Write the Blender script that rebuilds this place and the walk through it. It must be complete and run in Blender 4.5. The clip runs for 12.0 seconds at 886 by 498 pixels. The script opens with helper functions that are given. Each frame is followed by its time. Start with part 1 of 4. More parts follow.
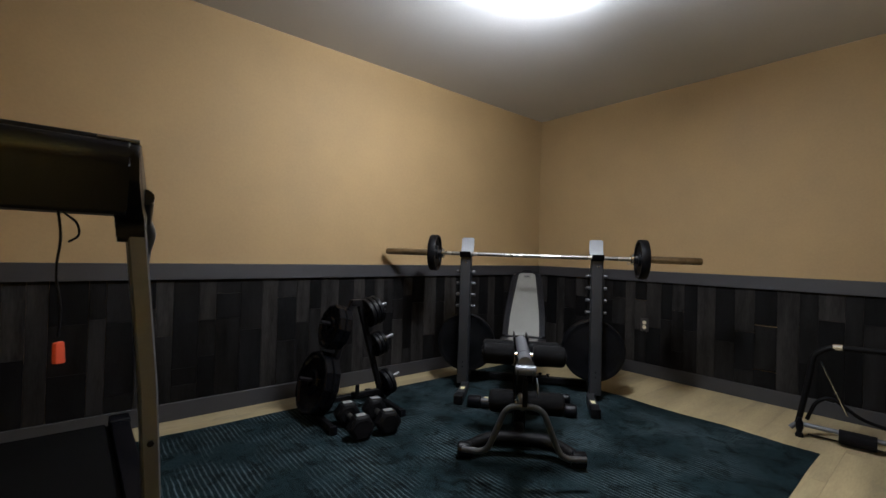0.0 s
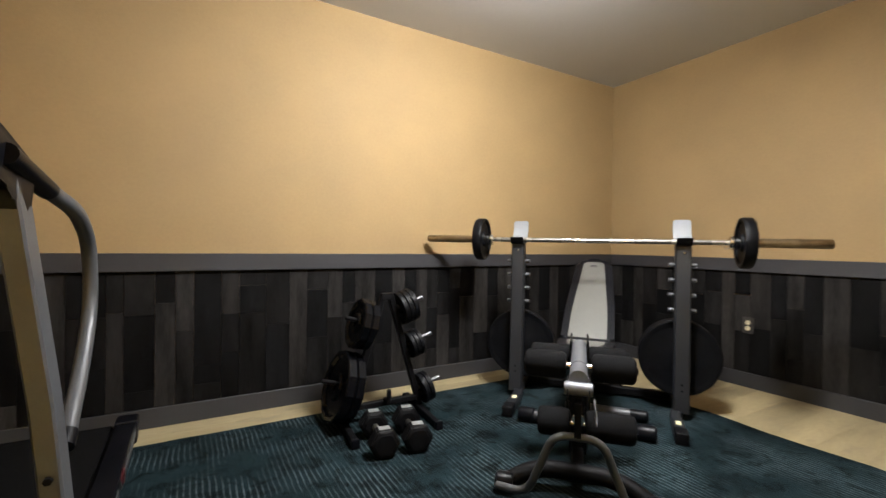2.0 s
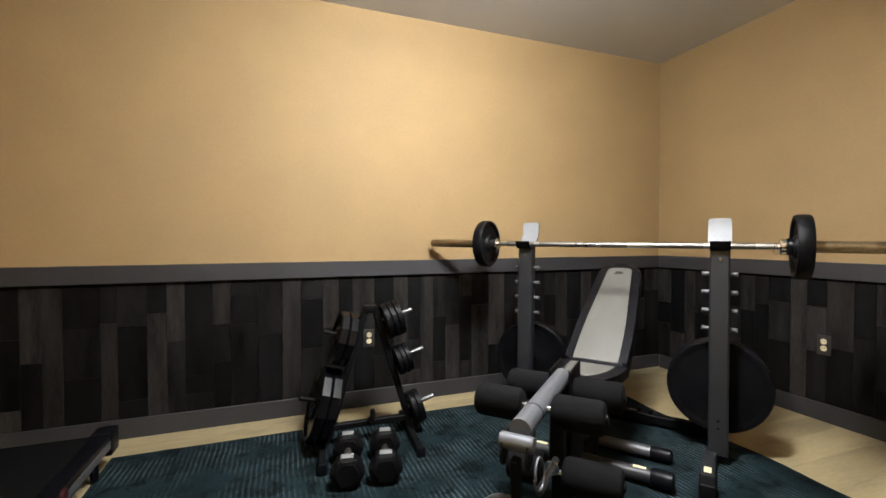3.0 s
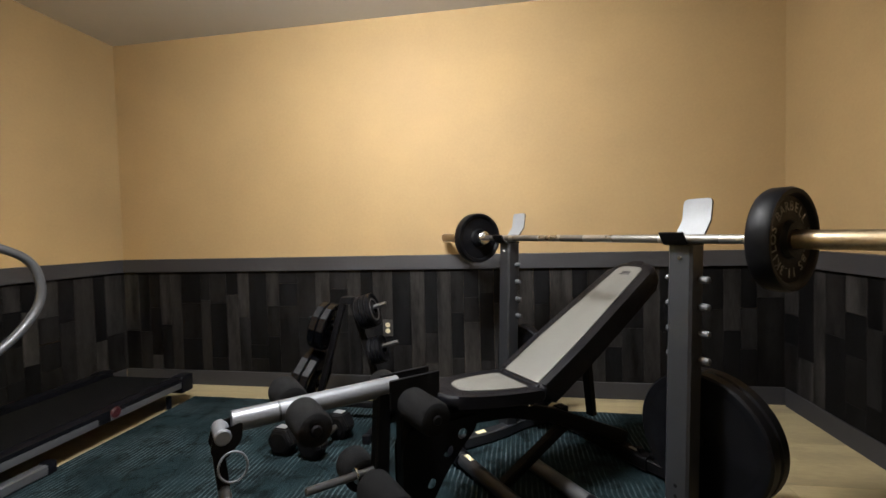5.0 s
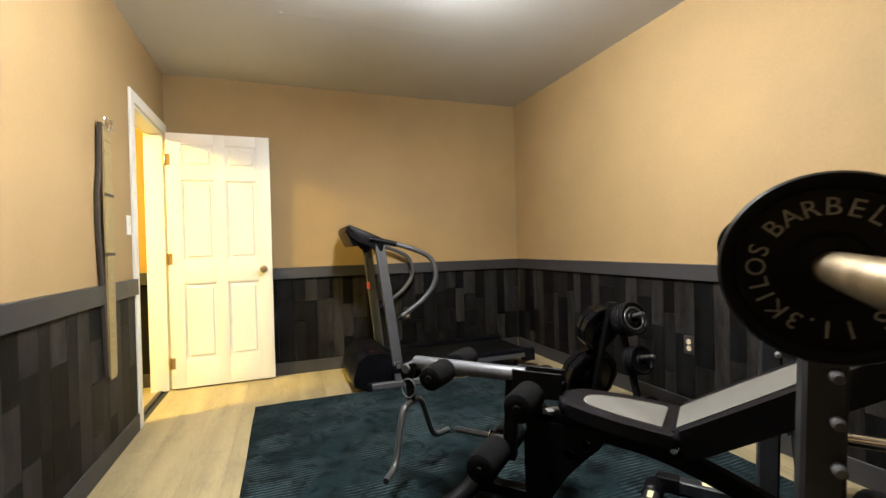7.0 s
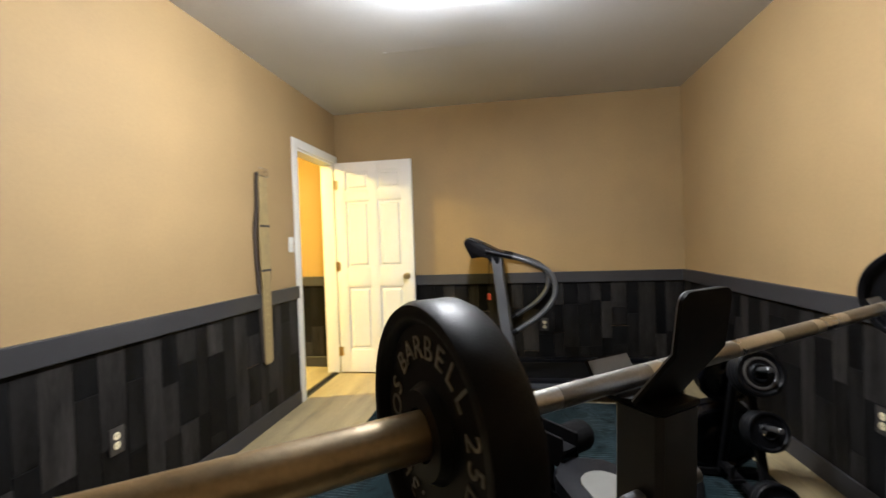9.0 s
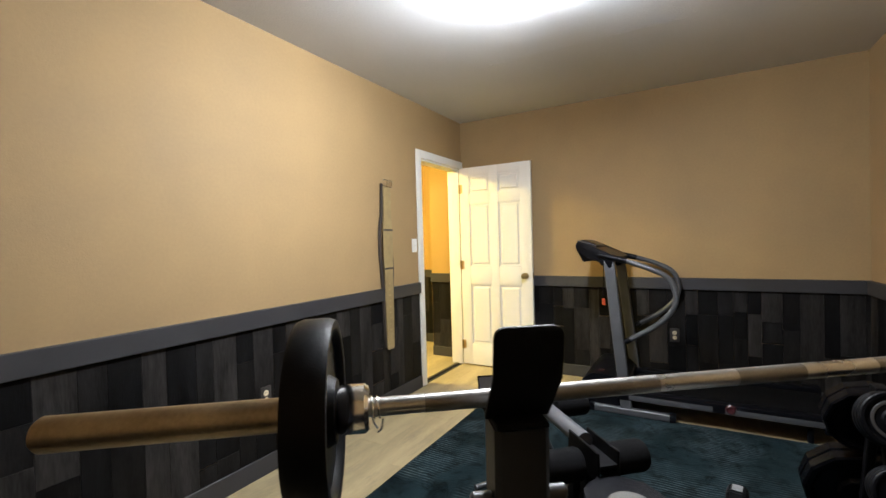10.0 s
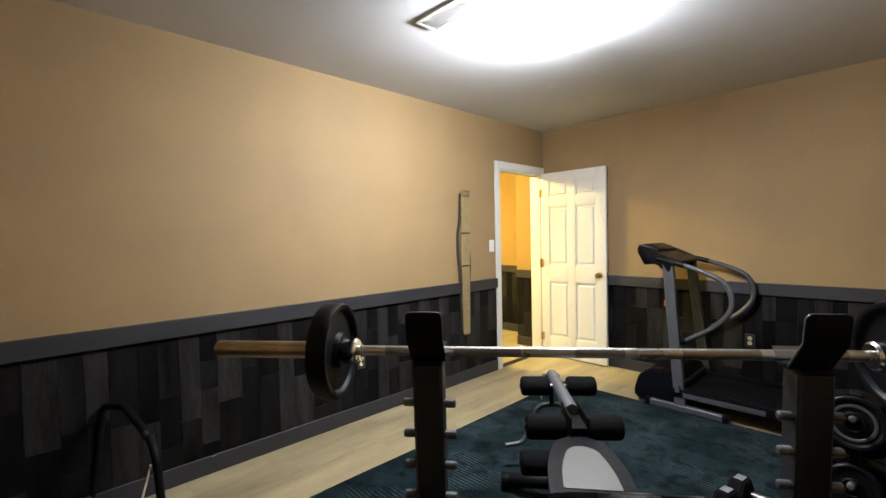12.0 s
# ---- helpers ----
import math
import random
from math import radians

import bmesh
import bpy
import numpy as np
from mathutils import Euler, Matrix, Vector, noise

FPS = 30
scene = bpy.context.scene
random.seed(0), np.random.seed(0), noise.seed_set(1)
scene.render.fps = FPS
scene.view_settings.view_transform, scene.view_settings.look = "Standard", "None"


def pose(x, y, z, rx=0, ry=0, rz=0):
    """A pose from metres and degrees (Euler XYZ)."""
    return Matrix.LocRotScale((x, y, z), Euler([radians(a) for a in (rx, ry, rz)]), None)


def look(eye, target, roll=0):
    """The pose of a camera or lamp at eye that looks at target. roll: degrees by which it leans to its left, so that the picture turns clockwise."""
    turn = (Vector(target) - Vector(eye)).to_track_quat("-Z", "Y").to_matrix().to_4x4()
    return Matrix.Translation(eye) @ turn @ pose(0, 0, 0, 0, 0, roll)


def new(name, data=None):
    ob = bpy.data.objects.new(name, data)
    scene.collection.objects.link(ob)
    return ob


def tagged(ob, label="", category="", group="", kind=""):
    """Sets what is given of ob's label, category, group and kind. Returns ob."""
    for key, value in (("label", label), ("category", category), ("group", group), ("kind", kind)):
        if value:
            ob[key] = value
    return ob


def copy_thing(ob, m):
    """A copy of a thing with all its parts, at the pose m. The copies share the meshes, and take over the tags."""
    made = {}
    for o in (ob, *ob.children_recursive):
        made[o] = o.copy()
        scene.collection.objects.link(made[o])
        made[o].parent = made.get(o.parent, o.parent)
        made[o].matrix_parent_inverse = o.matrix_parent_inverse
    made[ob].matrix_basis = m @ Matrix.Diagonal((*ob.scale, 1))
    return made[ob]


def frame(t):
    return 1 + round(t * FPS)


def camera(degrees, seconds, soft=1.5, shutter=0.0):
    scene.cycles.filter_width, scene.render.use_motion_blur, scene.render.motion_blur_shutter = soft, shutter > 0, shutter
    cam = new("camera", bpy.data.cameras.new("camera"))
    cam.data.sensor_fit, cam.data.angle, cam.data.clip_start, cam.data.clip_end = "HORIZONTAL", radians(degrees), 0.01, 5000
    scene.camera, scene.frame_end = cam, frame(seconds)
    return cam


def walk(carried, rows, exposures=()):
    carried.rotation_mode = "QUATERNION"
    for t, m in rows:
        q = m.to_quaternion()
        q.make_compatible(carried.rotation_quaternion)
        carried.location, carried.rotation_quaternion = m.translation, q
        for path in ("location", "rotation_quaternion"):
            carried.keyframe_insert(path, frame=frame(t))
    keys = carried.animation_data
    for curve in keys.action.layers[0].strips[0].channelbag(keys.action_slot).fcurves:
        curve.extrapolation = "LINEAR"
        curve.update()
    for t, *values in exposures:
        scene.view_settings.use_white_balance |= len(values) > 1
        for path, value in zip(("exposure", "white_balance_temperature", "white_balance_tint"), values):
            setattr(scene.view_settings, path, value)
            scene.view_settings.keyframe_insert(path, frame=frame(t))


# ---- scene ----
cam = camera(91.0, 12.0, soft=1.5, shutter=0.3)
PATH = [
    (0, (0.578, 0.179, 1.027), (1.867, 1.707, 1.049), 1.6),
    (0.5, (0.638, 0.265, 1.028), (1.947, 1.777, 1.040), 1.4),
    (1, (0.682, 0.327, 1.009), (1.950, 1.874, 1.006), 1.3),
    (1.5, (0.805, 0.397, 1.022), (1.995, 2.004, 0.996), 1.1),
    (2, (0.993, 0.403, 0.991), (2.007, 2.127, 0.973), 0.8),
    (2.5, (1.330, 0.310, 1.031), (1.984, 2.199, 0.986), 0.0),
    (3, (1.520, 0.409, 1.058), (2.225, 2.280, 1.016), -0.1),
    (3.2, (1.633, 0.417, 1.044), (2.330, 2.291, 1.008), -0.0),
    (4.8, (2.734, 0.303, 1.053), (2.588, 2.297, 0.994), -0.5),
    (5, (2.908, 0.324, 1.062), (2.585, 2.297, 0.993), -1.4),
    (5.5, (3.214, 0.383, 1.050), (2.572, 2.276, 0.982), -1.6),
    (6, (3.512, 0.486, 1.044), (2.308, 2.082, 0.994), -1.8),
    (6.5, (3.766, 0.708, 1.045), (2.073, 1.772, 1.018), -2.7),
    (6.7, (3.891, 0.762, 1.049), (2.078, 1.605, 1.051), -2.1),
    (8.3, (4.164, 1.418, 1.219), (2.210, 1.845, 1.164), -1.9),
    (8.5, (4.084, 1.472, 1.221), (2.103, 1.742, 1.169), -2.4),
    (9, (4.071, 1.691, 1.224), (2.096, 1.376, 1.196), -2.0),
    (9.5, (4.111, 1.917, 1.247), (2.282, 1.109, 1.221), -1.9),
    (10, (4.083, 2.106, 1.276), (2.350, 1.108, 1.243), -1.6),
    (10.5, (4.070, 2.262, 1.296), (2.436, 1.110, 1.257), -1.5),
    (11, (4.108, 2.430, 1.323), (2.584, 1.137, 1.272), -1.3),
    (11.5, (4.186, 2.628, 1.356), (2.745, 1.242, 1.304), -1.3),
    (12, (4.274, 2.772, 1.359), (2.886, 1.334, 1.299), -1.2),
]
EXPOSURES = [(0.0, -1.0, 5700, 10), (0.5, -0.5, 6050, 10), (1.0, -0.25, 6100, 10), (1.5, -0.02, 6200, 10), (3.0, -0.06, 6150, 10), (5.5, -0.05, 6200, 9), (6.0, 0.03, 6350, 8), (6.5, -0.02, 6350, 8), (8.5, -0.38, 6000, 10), (12.0, -0.52, 5750, 10)]
walk(cam, [(t, look(eye, target, roll)) for t, eye, target, roll in PATH], EXPOSURES)

# ---------------------------------------------------------------- world and lights
world = bpy.data.worlds.new("night")
scene.world = world
world.use_nodes = True
world.node_tree.nodes["Background"].inputs[0].default_value = (0.02, 0.02, 0.025, 1)
world.node_tree.nodes["Background"].inputs[1].default_value = 0.05

LAMP_XY, LAMP_POWER = (2.30, 1.49), 458.0
HALL_LAMP, HALL_POWER = (1.08, -1.38), 1050.0

# ---------------------------------------------------------------- room numbers
RX, RY, RZ = 4.48, 3.17, 2.510
T = 0.12
RAIL_T, RAIL_B, BASE_T = 0.926, 0.830, 0.105
DOOR_X0, DOOR_X1, DOOR_H = 0.055, 0.797, 2.030

# ---------------------------------------------------------------- materials


def mat(name, colour, rough=0.6, metal=0.0, var=0.15, scale=8.0, fine=90.0, bump=0.0, bump_scale=200.0, stretch=(1, 1, 1), random_amount=0.0, rough_var=0.1, coat=0.0, spec=0.5):
    m = bpy.data.materials.new(name)
    m.use_nodes = True
    nt = m.node_tree
    b = nt.nodes["Principled BSDF"]
    b.inputs["Metallic"].default_value = metal
    b.inputs["Coat Weight"].default_value = coat
    b.inputs["Specular IOR Level"].default_value = spec
    geo = nt.nodes.new("ShaderNodeNewGeometry")
    mapn = nt.nodes.new("ShaderNodeMapping")
    mapn.inputs["Scale"].default_value = stretch
    info = nt.nodes.new("ShaderNodeObjectInfo")
    off = nt.nodes.new("ShaderNodeVectorMath")
    off.operation = "MULTIPLY_ADD"
    off.inputs[1].default_value = (1, 1, 1)
    comb = nt.nodes.new("ShaderNodeMath")
    comb.operation = "MULTIPLY"
    comb.inputs[1].default_value = 37.0 * (1.0 if random_amount else 0.0)
    nt.links.new(info.outputs["Random"], comb.inputs[0])
    nt.links.new(geo.outputs["Position"], off.inputs[0])
    nt.links.new(comb.outputs[0], off.inputs[2])
    nt.links.new(off.outputs[0], mapn.inputs["Vector"])
    n1 = nt.nodes.new("ShaderNodeTexNoise")
    n1.inputs["Scale"].default_value = scale
    n1.inputs["Detail"].default_value = 4
    n2 = nt.nodes.new("ShaderNodeTexNoise")
    n2.inputs["Scale"].default_value = fine
    n2.inputs["Detail"].default_value = 3
    for n in (n1, n2):
        nt.links.new(mapn.outputs[0], n.inputs["Vector"])
    add = nt.nodes.new("ShaderNodeMath")
    add.operation = "MULTIPLY_ADD"
    add.inputs[1].default_value = 0.4
    nt.links.new(n2.outputs["Fac"], add.inputs[0])
    nt.links.new(n1.outputs["Fac"], add.inputs[2])
    ramp = nt.nodes.new("ShaderNodeMapRange")
    ramp.inputs["From Min"].default_value = 0.45
    ramp.inputs["From Max"].default_value = 0.95
    ramp.inputs["To Min"].default_value = 1 - var
    ramp.inputs["To Max"].default_value = 1 + var
    nt.links.new(add.outputs[0], ramp.inputs["Value"])
    last = ramp.outputs[0]
    if random_amount:
        rr = nt.nodes.new("ShaderNodeMapRange")
        rr.inputs["To Min"].default_value = 1 - random_amount
        rr.inputs["To Max"].default_value = 1 + random_amount
        nt.links.new(info.outputs["Random"], rr.inputs["Value"])
        mu = nt.nodes.new("ShaderNodeMath")
        mu.operation = "MULTIPLY"
        nt.links.new(last, mu.inputs[0])
        nt.links.new(rr.outputs[0], mu.inputs[1])
        last = mu.outputs[0]
    vm = nt.nodes.new("ShaderNodeVectorMath")
    vm.operation = "SCALE"
    vm.inputs[0].default_value = colour
    nt.links.new(last, vm.inputs["Scale"])
    nt.links.new(vm.outputs[0], b.inputs["Base Color"])
    r = nt.nodes.new("ShaderNodeMapRange")
    r.inputs["To Min"].default_value = max(0.02, rough - rough_var)
    r.inputs["To Max"].default_value = min(1.0, rough + rough_var)
    nt.links.new(n1.outputs["Fac"], r.inputs["Value"])
    nt.links.new(r.outputs[0], b.inputs["Roughness"])
    if bump:
        nb = nt.nodes.new("ShaderNodeTexNoise")
        nb.inputs["Scale"].default_value = bump_scale
        nb.inputs["Detail"].default_value = 3
        nt.links.new(mapn.outputs[0], nb.inputs["Vector"])
        bp = nt.nodes.new("ShaderNodeBump")
        bp.inputs["Strength"].default_value = bump
        bp.inputs["Distance"].default_value = 0.003
        nt.links.new(nb.outputs["Fac"], bp.inputs["Height"])
        nt.links.new(bp.outputs[0], b.inputs["Normal"])
    return m


def flecked(m, colour, scale, low, high, stretch=None):
    """Chips where the paint has gone: thresholded noise lays another colour over the base."""
    nt = m.node_tree
    b = nt.nodes["Principled BSDF"]
    place = nt.nodes.new("ShaderNodeTexCoord").outputs["Object"]
    if stretch:
        geo = nt.nodes.new("ShaderNodeNewGeometry")
        mapping = nt.nodes.new("ShaderNodeMapping")
        mapping.inputs["Scale"].default_value = stretch
        nt.links.new(geo.outputs["Position"], mapping.inputs["Vector"])
        place = mapping.outputs[0]
    n = nt.nodes.new("ShaderNodeTexNoise")
    n.inputs["Scale"].default_value = scale
    n.inputs["Detail"].default_value = 6
    n.inputs["Roughness"].default_value = 0.7
    nt.links.new(place, n.inputs["Vector"])
    cut = nt.nodes.new("ShaderNodeMapRange")
    cut.inputs["From Min"].default_value = low
    cut.inputs["From Max"].default_value = high
    nt.links.new(n.outputs["Fac"], cut.inputs["Value"])
    mix = nt.nodes.new("ShaderNodeMix")
    mix.data_type = "RGBA"
    mix.inputs["B"].default_value = (*colour, 1)
    nt.links.new(cut.outputs[0], mix.inputs["Factor"])
    nt.links.new(b.inputs["Base Color"].links[0].from_socket, mix.inputs["A"])
    nt.links.new(mix.outputs["Result"], b.inputs["Base Color"])
    return m


def glow(name, colour, strength):
    m = bpy.data.materials.new(name)
    m.use_nodes = True
    b = m.node_tree.nodes["Principled BSDF"]
    b.inputs["Base Color"].default_value = (0.9, 0.9, 0.88, 1)
    b.inputs["Emission Color"].default_value = (*colour, 1)
    b.inputs["Emission Strength"].default_value = strength
    return m


M_WALL = mat("wall_paint", (0.296, 0.200, 0.092), 0.75, var=0.085, scale=2.6, fine=60, bump=0.25, bump_scale=140)
M_HALL = mat("hall_paint", (0.30, 0.185, 0.045), 0.75, var=0.05, scale=1.6, fine=60, bump=0.25, bump_scale=140)
M_CEIL = mat("ceiling_paint", (0.54, 0.55, 0.565), 0.85, var=0.05, scale=1.2, fine=45, bump=0.5, bump_scale=90)
M_TRIM = mat("grey_trim", (0.0235, 0.0235, 0.0268), 0.55, var=0.12, scale=5, fine=60, bump=0.1)
M_PLK = {
    "dark": mat("plank_dark", (0.0026, 0.0026, 0.0029), 0.62, var=0.8, scale=9, fine=70, stretch=(1.6, 1.6, 0.28), random_amount=0.35, bump=0.25, bump_scale=110, spec=0.10),
    "mid": mat("plank_mid", (0.0062, 0.0058, 0.0058), 0.6, var=0.95, scale=9, fine=80, stretch=(1.6, 1.6, 0.28), random_amount=0.3, bump=0.25, bump_scale=110, spec=0.10),
    "light": mat("plank_light", (0.0168, 0.0154, 0.0148), 0.6, var=0.75, scale=10, fine=80, stretch=(1.6, 1.6, 0.22), random_amount=0.2, bump=0.25, bump_scale=110, spec=0.10),
}
M_BACK = mat("panel_backing", (0.012, 0.012, 0.012), 0.8, var=0.1)
M_FLOOR = mat("pale_laminate", (0.305, 0.248, 0.140), 0.45, var=0.30, scale=3.2, fine=55, stretch=(0.35, 2.2, 1), random_amount=0.04, bump=0.06, bump_scale=160)
M_WHITE = mat("white_paint", (0.70, 0.70, 0.67), 0.42, var=0.03, scale=3, fine=40, bump=0.05)
M_BRASS = mat("brass", (0.50, 0.40, 0.22), 0.34, 1.0, var=0.15, scale=40)
M_CHROME = mat("chrome", (0.78, 0.77, 0.75), 0.16, 1.0, var=0.08, scale=30, rough_var=0.06)
M_SHAFT = mat("bar_steel", (0.46, 0.45, 0.43), 0.30, 1.0, var=0.18, scale=14, fine=260)
M_KNURL = mat("knurled_steel", (0.23, 0.22, 0.205), 0.45, 1.0, var=0.2, scale=20, fine=300)
M_SLEEVE = mat("tarnished_sleeve", (0.29, 0.23, 0.15), 0.42, 1.0, var=0.28, scale=18, fine=120, bump=0.1)
M_IRON = mat("black_iron", (0.0022, 0.0024, 0.0033), 0.48, 0.0, spec=0.11, var=0.4, scale=16, fine=120, bump=0.12, bump_scale=420)

flecked(M_FLOOR, (0.150, 0.128, 0.092), 2.6, 0.54, 0.80, (0.8, 2.6, 1))
flecked(M_FLOOR, (0.055, 0.042, 0.028), 7.0, 0.73, 0.79, (0.7, 1.6, 1))
flecked(M_IRON, (0.085, 0.085, 0.088), 26.0, 0.69, 0.74)
M_BLACK = mat("black_powder_coat", (0.0030, 0.0030, 0.0036), 0.55, spec=0.10, var=0.3, scale=12, bump=0.2, bump_scale=500)
M_GREY = mat("grey_steel_paint", (0.0135, 0.0148, 0.0180), 0.45, 0.1, var=0.15, scale=7, fine=80, bump=0.15, bump_scale=600)
M_SILVER = mat("silver_paint", (0.100, 0.106, 0.120), 0.42, 0.3, var=0.12, scale=9, fine=90, bump=0.1)
M_HOOK = mat("hook_silver", (0.17, 0.178, 0.19), 0.5, 0.1, var=0.1, scale=14, fine=120)
M_CURL = mat("dull_grey_tube", (0.062, 0.065, 0.070), 0.38, 0.5, var=0.2, scale=14, fine=120)
M_FOAM = mat("black_foam", (0.0035, 0.0035, 0.0040), 0.9, var=0.3, scale=20, bump=0.8, bump_scale=350, spec=0.1)
M_VINYL = mat("black_vinyl", (0.0034, 0.0036, 0.0052), 0.48, spec=0.12, var=0.2, scale=15, bump=0.35, bump_scale=700)
M_VGREY = mat("grey_vinyl", (0.098, 0.097, 0.088), 0.55, var=0.08, scale=10, fine=120, bump=0.3, bump_scale=800)
M_PLASTIC = mat("dark_plastic", (0.0030, 0.0032, 0.0046), 0.36, spec=0.13, var=0.2, scale=10, bump=0.1)
M_TMGREY = mat("treadmill_silver", (0.070, 0.073, 0.080), 0.42, 0.25, var=0.12, scale=8, bump=0.1)
M_BELT = mat("running_belt", (0.0030, 0.0030, 0.0032), 0.9, var=0.3, scale=30, bump=0.5, bump_scale=500, spec=0.06)
M_ORANGE = mat("red_orange_plastic", (0.42, 0.055, 0.02), 0.45, var=0.1)
M_RED = mat("dark_red_plastic", (0.035, 0.006, 0.008), 0.35, var=0.15)
M_LEATHER = mat("tan_leather", (0.27, 0.20, 0.088), 0.6, var=0.18, scale=14, fine=120, bump=0.4, bump_scale=300)
M_STITCH = mat("dark_edge_leather", (0.035, 0.026, 0.02), 0.7, var=0.2)
M_IVORY = mat("ivory_plastic", (0.68, 0.60, 0.40), 0.4, var=0.05)
M_OUTPLATE = mat("brown_plate", (0.03, 0.027, 0.025), 0.4, var=0.15)
M_LETTER = mat("worn_white_paint", (0.15, 0.146, 0.135), 0.65, var=0.5, scale=60, fine=300)
M_LABEL = mat("pale_sticker", (0.75, 0.68, 0.42), 0.5, var=0.25, scale=120)
M_HEXSILVER = mat("pale_grey_facet", (0.20, 0.205, 0.21), 0.4, 0.1, var=0.25, scale=60)
M_GLOSS = mat("glossy_black_enamel", (0.0022, 0.0023, 0.0032), 0.24, 0.0, spec=0.22, var=0.3, scale=16, fine=120, rough_var=0.05)
M_HORN = mat("dull_steel", (0.13, 0.13, 0.135), 0.42, 0.8, var=0.2, scale=20)
M_VENT = mat("vent_white", (0.72, 0.72, 0.70), 0.5, var=0.05)
M_LAMP = glow("lit_lamp_glass", (1.0, 0.965, 0.91), LAMP_POWER)
M_HALLLAMP = glow("lit_hall_glass", (1.0, 0.75, 0.18), HALL_POWER)


def rug_material():
    m = mat("teal_rug", (0.0059, 0.0112, 0.0134), 0.95, var=0.6, scale=4.2, fine=150, bump=1.0, bump_scale=420, spec=0.04)
    nt = m.node_tree
    b = nt.nodes["Principled BSDF"]
    geo = nt.nodes.new("ShaderNodeNewGeometry")
    wob = nt.nodes.new("ShaderNodeTexNoise")
    wob.inputs["Scale"].default_value = 7.0
    wadd = nt.nodes.new("ShaderNodeVectorMath")
    wadd.operation = "MULTIPLY_ADD"
    wadd.inputs[1].default_value = (0.018, 0.018, 0.0)
    nt.links.new(geo.outputs["Position"], wob.inputs["Vector"])
    nt.links.new(wob.outputs["Color"], wadd.inputs[0])
    nt.links.new(geo.outputs["Position"], wadd.inputs[2])
    wave = nt.nodes.new("ShaderNodeTexWave")
    wave.bands_direction = "X"
    wave.inputs["Scale"].default_value = 14.0
    wave.inputs["Distortion"].default_value = 0.0
    nt.links.new(wadd.outputs[0], wave.inputs["Vector"])
    cut = nt.nodes.new("ShaderNodeMapRange")
    cut.inputs["From Min"].default_value = 0.62
    cut.inputs["From Max"].default_value = 0.97
    nt.links.new(wave.outputs["Fac"], cut.inputs["Value"])
    patch = nt.nodes.new("ShaderNodeTexNoise")
    patch.inputs["Scale"].default_value = 3.4
    patch.inputs["Detail"].default_value = 3
    nt.links.new(geo.outputs["Position"], patch.inputs["Vector"])
    pr = nt.nodes.new("ShaderNodeMapRange")
    pr.inputs["From Min"].default_value = 0.42
    pr.inputs["From Max"].default_value = 0.62
    nt.links.new(patch.outputs["Fac"], pr.inputs["Value"])
    brk = nt.nodes.new("ShaderNodeTexNoise")
    brk.inputs["Scale"].default_value = 55.0
    nt.links.new(geo.outputs["Position"], brk.inputs["Vector"])
    mu = nt.nodes.new("ShaderNodeMath")
    mu.operation = "MULTIPLY"
    nt.links.new(cut.outputs[0], mu.inputs[0])
    nt.links.new(pr.outputs[0], mu.inputs[1])
    mu2 = nt.nodes.new("ShaderNodeMath")
    mu2.operation = "MULTIPLY"
    nt.links.new(mu.outputs[0], mu2.inputs[0])
    nt.links.new(brk.outputs["Fac"], mu2.inputs[1])
    pile = b.inputs["Normal"].links[0].from_socket
    ridge = nt.nodes.new("ShaderNodeBump")
    ridge.inputs["Strength"].default_value = 0.7
    ridge.inputs["Distance"].default_value = 0.006
    nt.links.new(mu.outputs[0], ridge.inputs["Height"])
    nt.links.new(pile, ridge.inputs["Normal"])
    nt.links.new(ridge.outputs[0], b.inputs["Normal"])
    old = b.inputs["Base Color"].links[0].from_socket
    mix = nt.nodes.new("ShaderNodeMix")
    mix.data_type = "RGBA"
    nt.links.new(mu2.outputs[0], mix.inputs["Factor"])
    nt.links.new(old, mix.inputs["A"])
    # paler stripes: the sheen of the brushed pile, put into the colour
    mix.inputs["B"].default_value = (0.088, 0.116, 0.128, 1)
    nt.links.new(mix.outputs["Result"], b.inputs["Base Color"])
    st = nt.nodes.new("ShaderNodeTexNoise")
    st.inputs["Scale"].default_value = 10.0
    st.inputs["Detail"].default_value = 5
    st.inputs["Roughness"].default_value = 0.65
    st.inputs["Distortion"].default_value = 0.8
    nt.links.new(geo.outputs["Position"], st.inputs["Vector"])
    sr = nt.nodes.new("ShaderNodeMapRange")
    sr.inputs["From Min"].default_value = 0.36
    sr.inputs["From Max"].default_value = 0.50
    sr.inputs["To Min"].default_value = 0.30
    sr.inputs["To Max"].default_value = 1.15
    nt.links.new(st.outputs["Fac"], sr.inputs["Value"])
    sc = nt.nodes.new("ShaderNodeVectorMath")
    sc.operation = "SCALE"
    nt.links.new(mix.outputs["Result"], sc.inputs[0])
    nt.links.new(sr.outputs[0], sc.inputs["Scale"])
    nt.links.new(sc.outputs[0], b.inputs["Base Color"])
    b.inputs["Sheen Weight"].default_value = 0.03
    b.inputs["Sheen Tint"].default_value = (0.3, 0.5, 0.55, 1)
    return m


M_RUG = rug_material()

# ---------------------------------------------------------------- mesh helpers


def finish(bm, name, material, smooth=True, angle=35):
    me = bpy.data.meshes.new(name)
    bmesh.ops.recalc_face_normals(bm, faces=bm.faces)
    bm.to_mesh(me)
    bm.free()
    me.materials.append(material)
    if smooth:
        me.shade_smooth()
        me.set_sharp_from_angle(angle=radians(angle))
    return me


def part(name, bm, material, parent=None, label="", smooth=True):
    ob = new(name, finish(bm, name, material, smooth))
    if parent is not None:
        ob.parent = parent
    if label:
        ob["label"] = label
    return ob


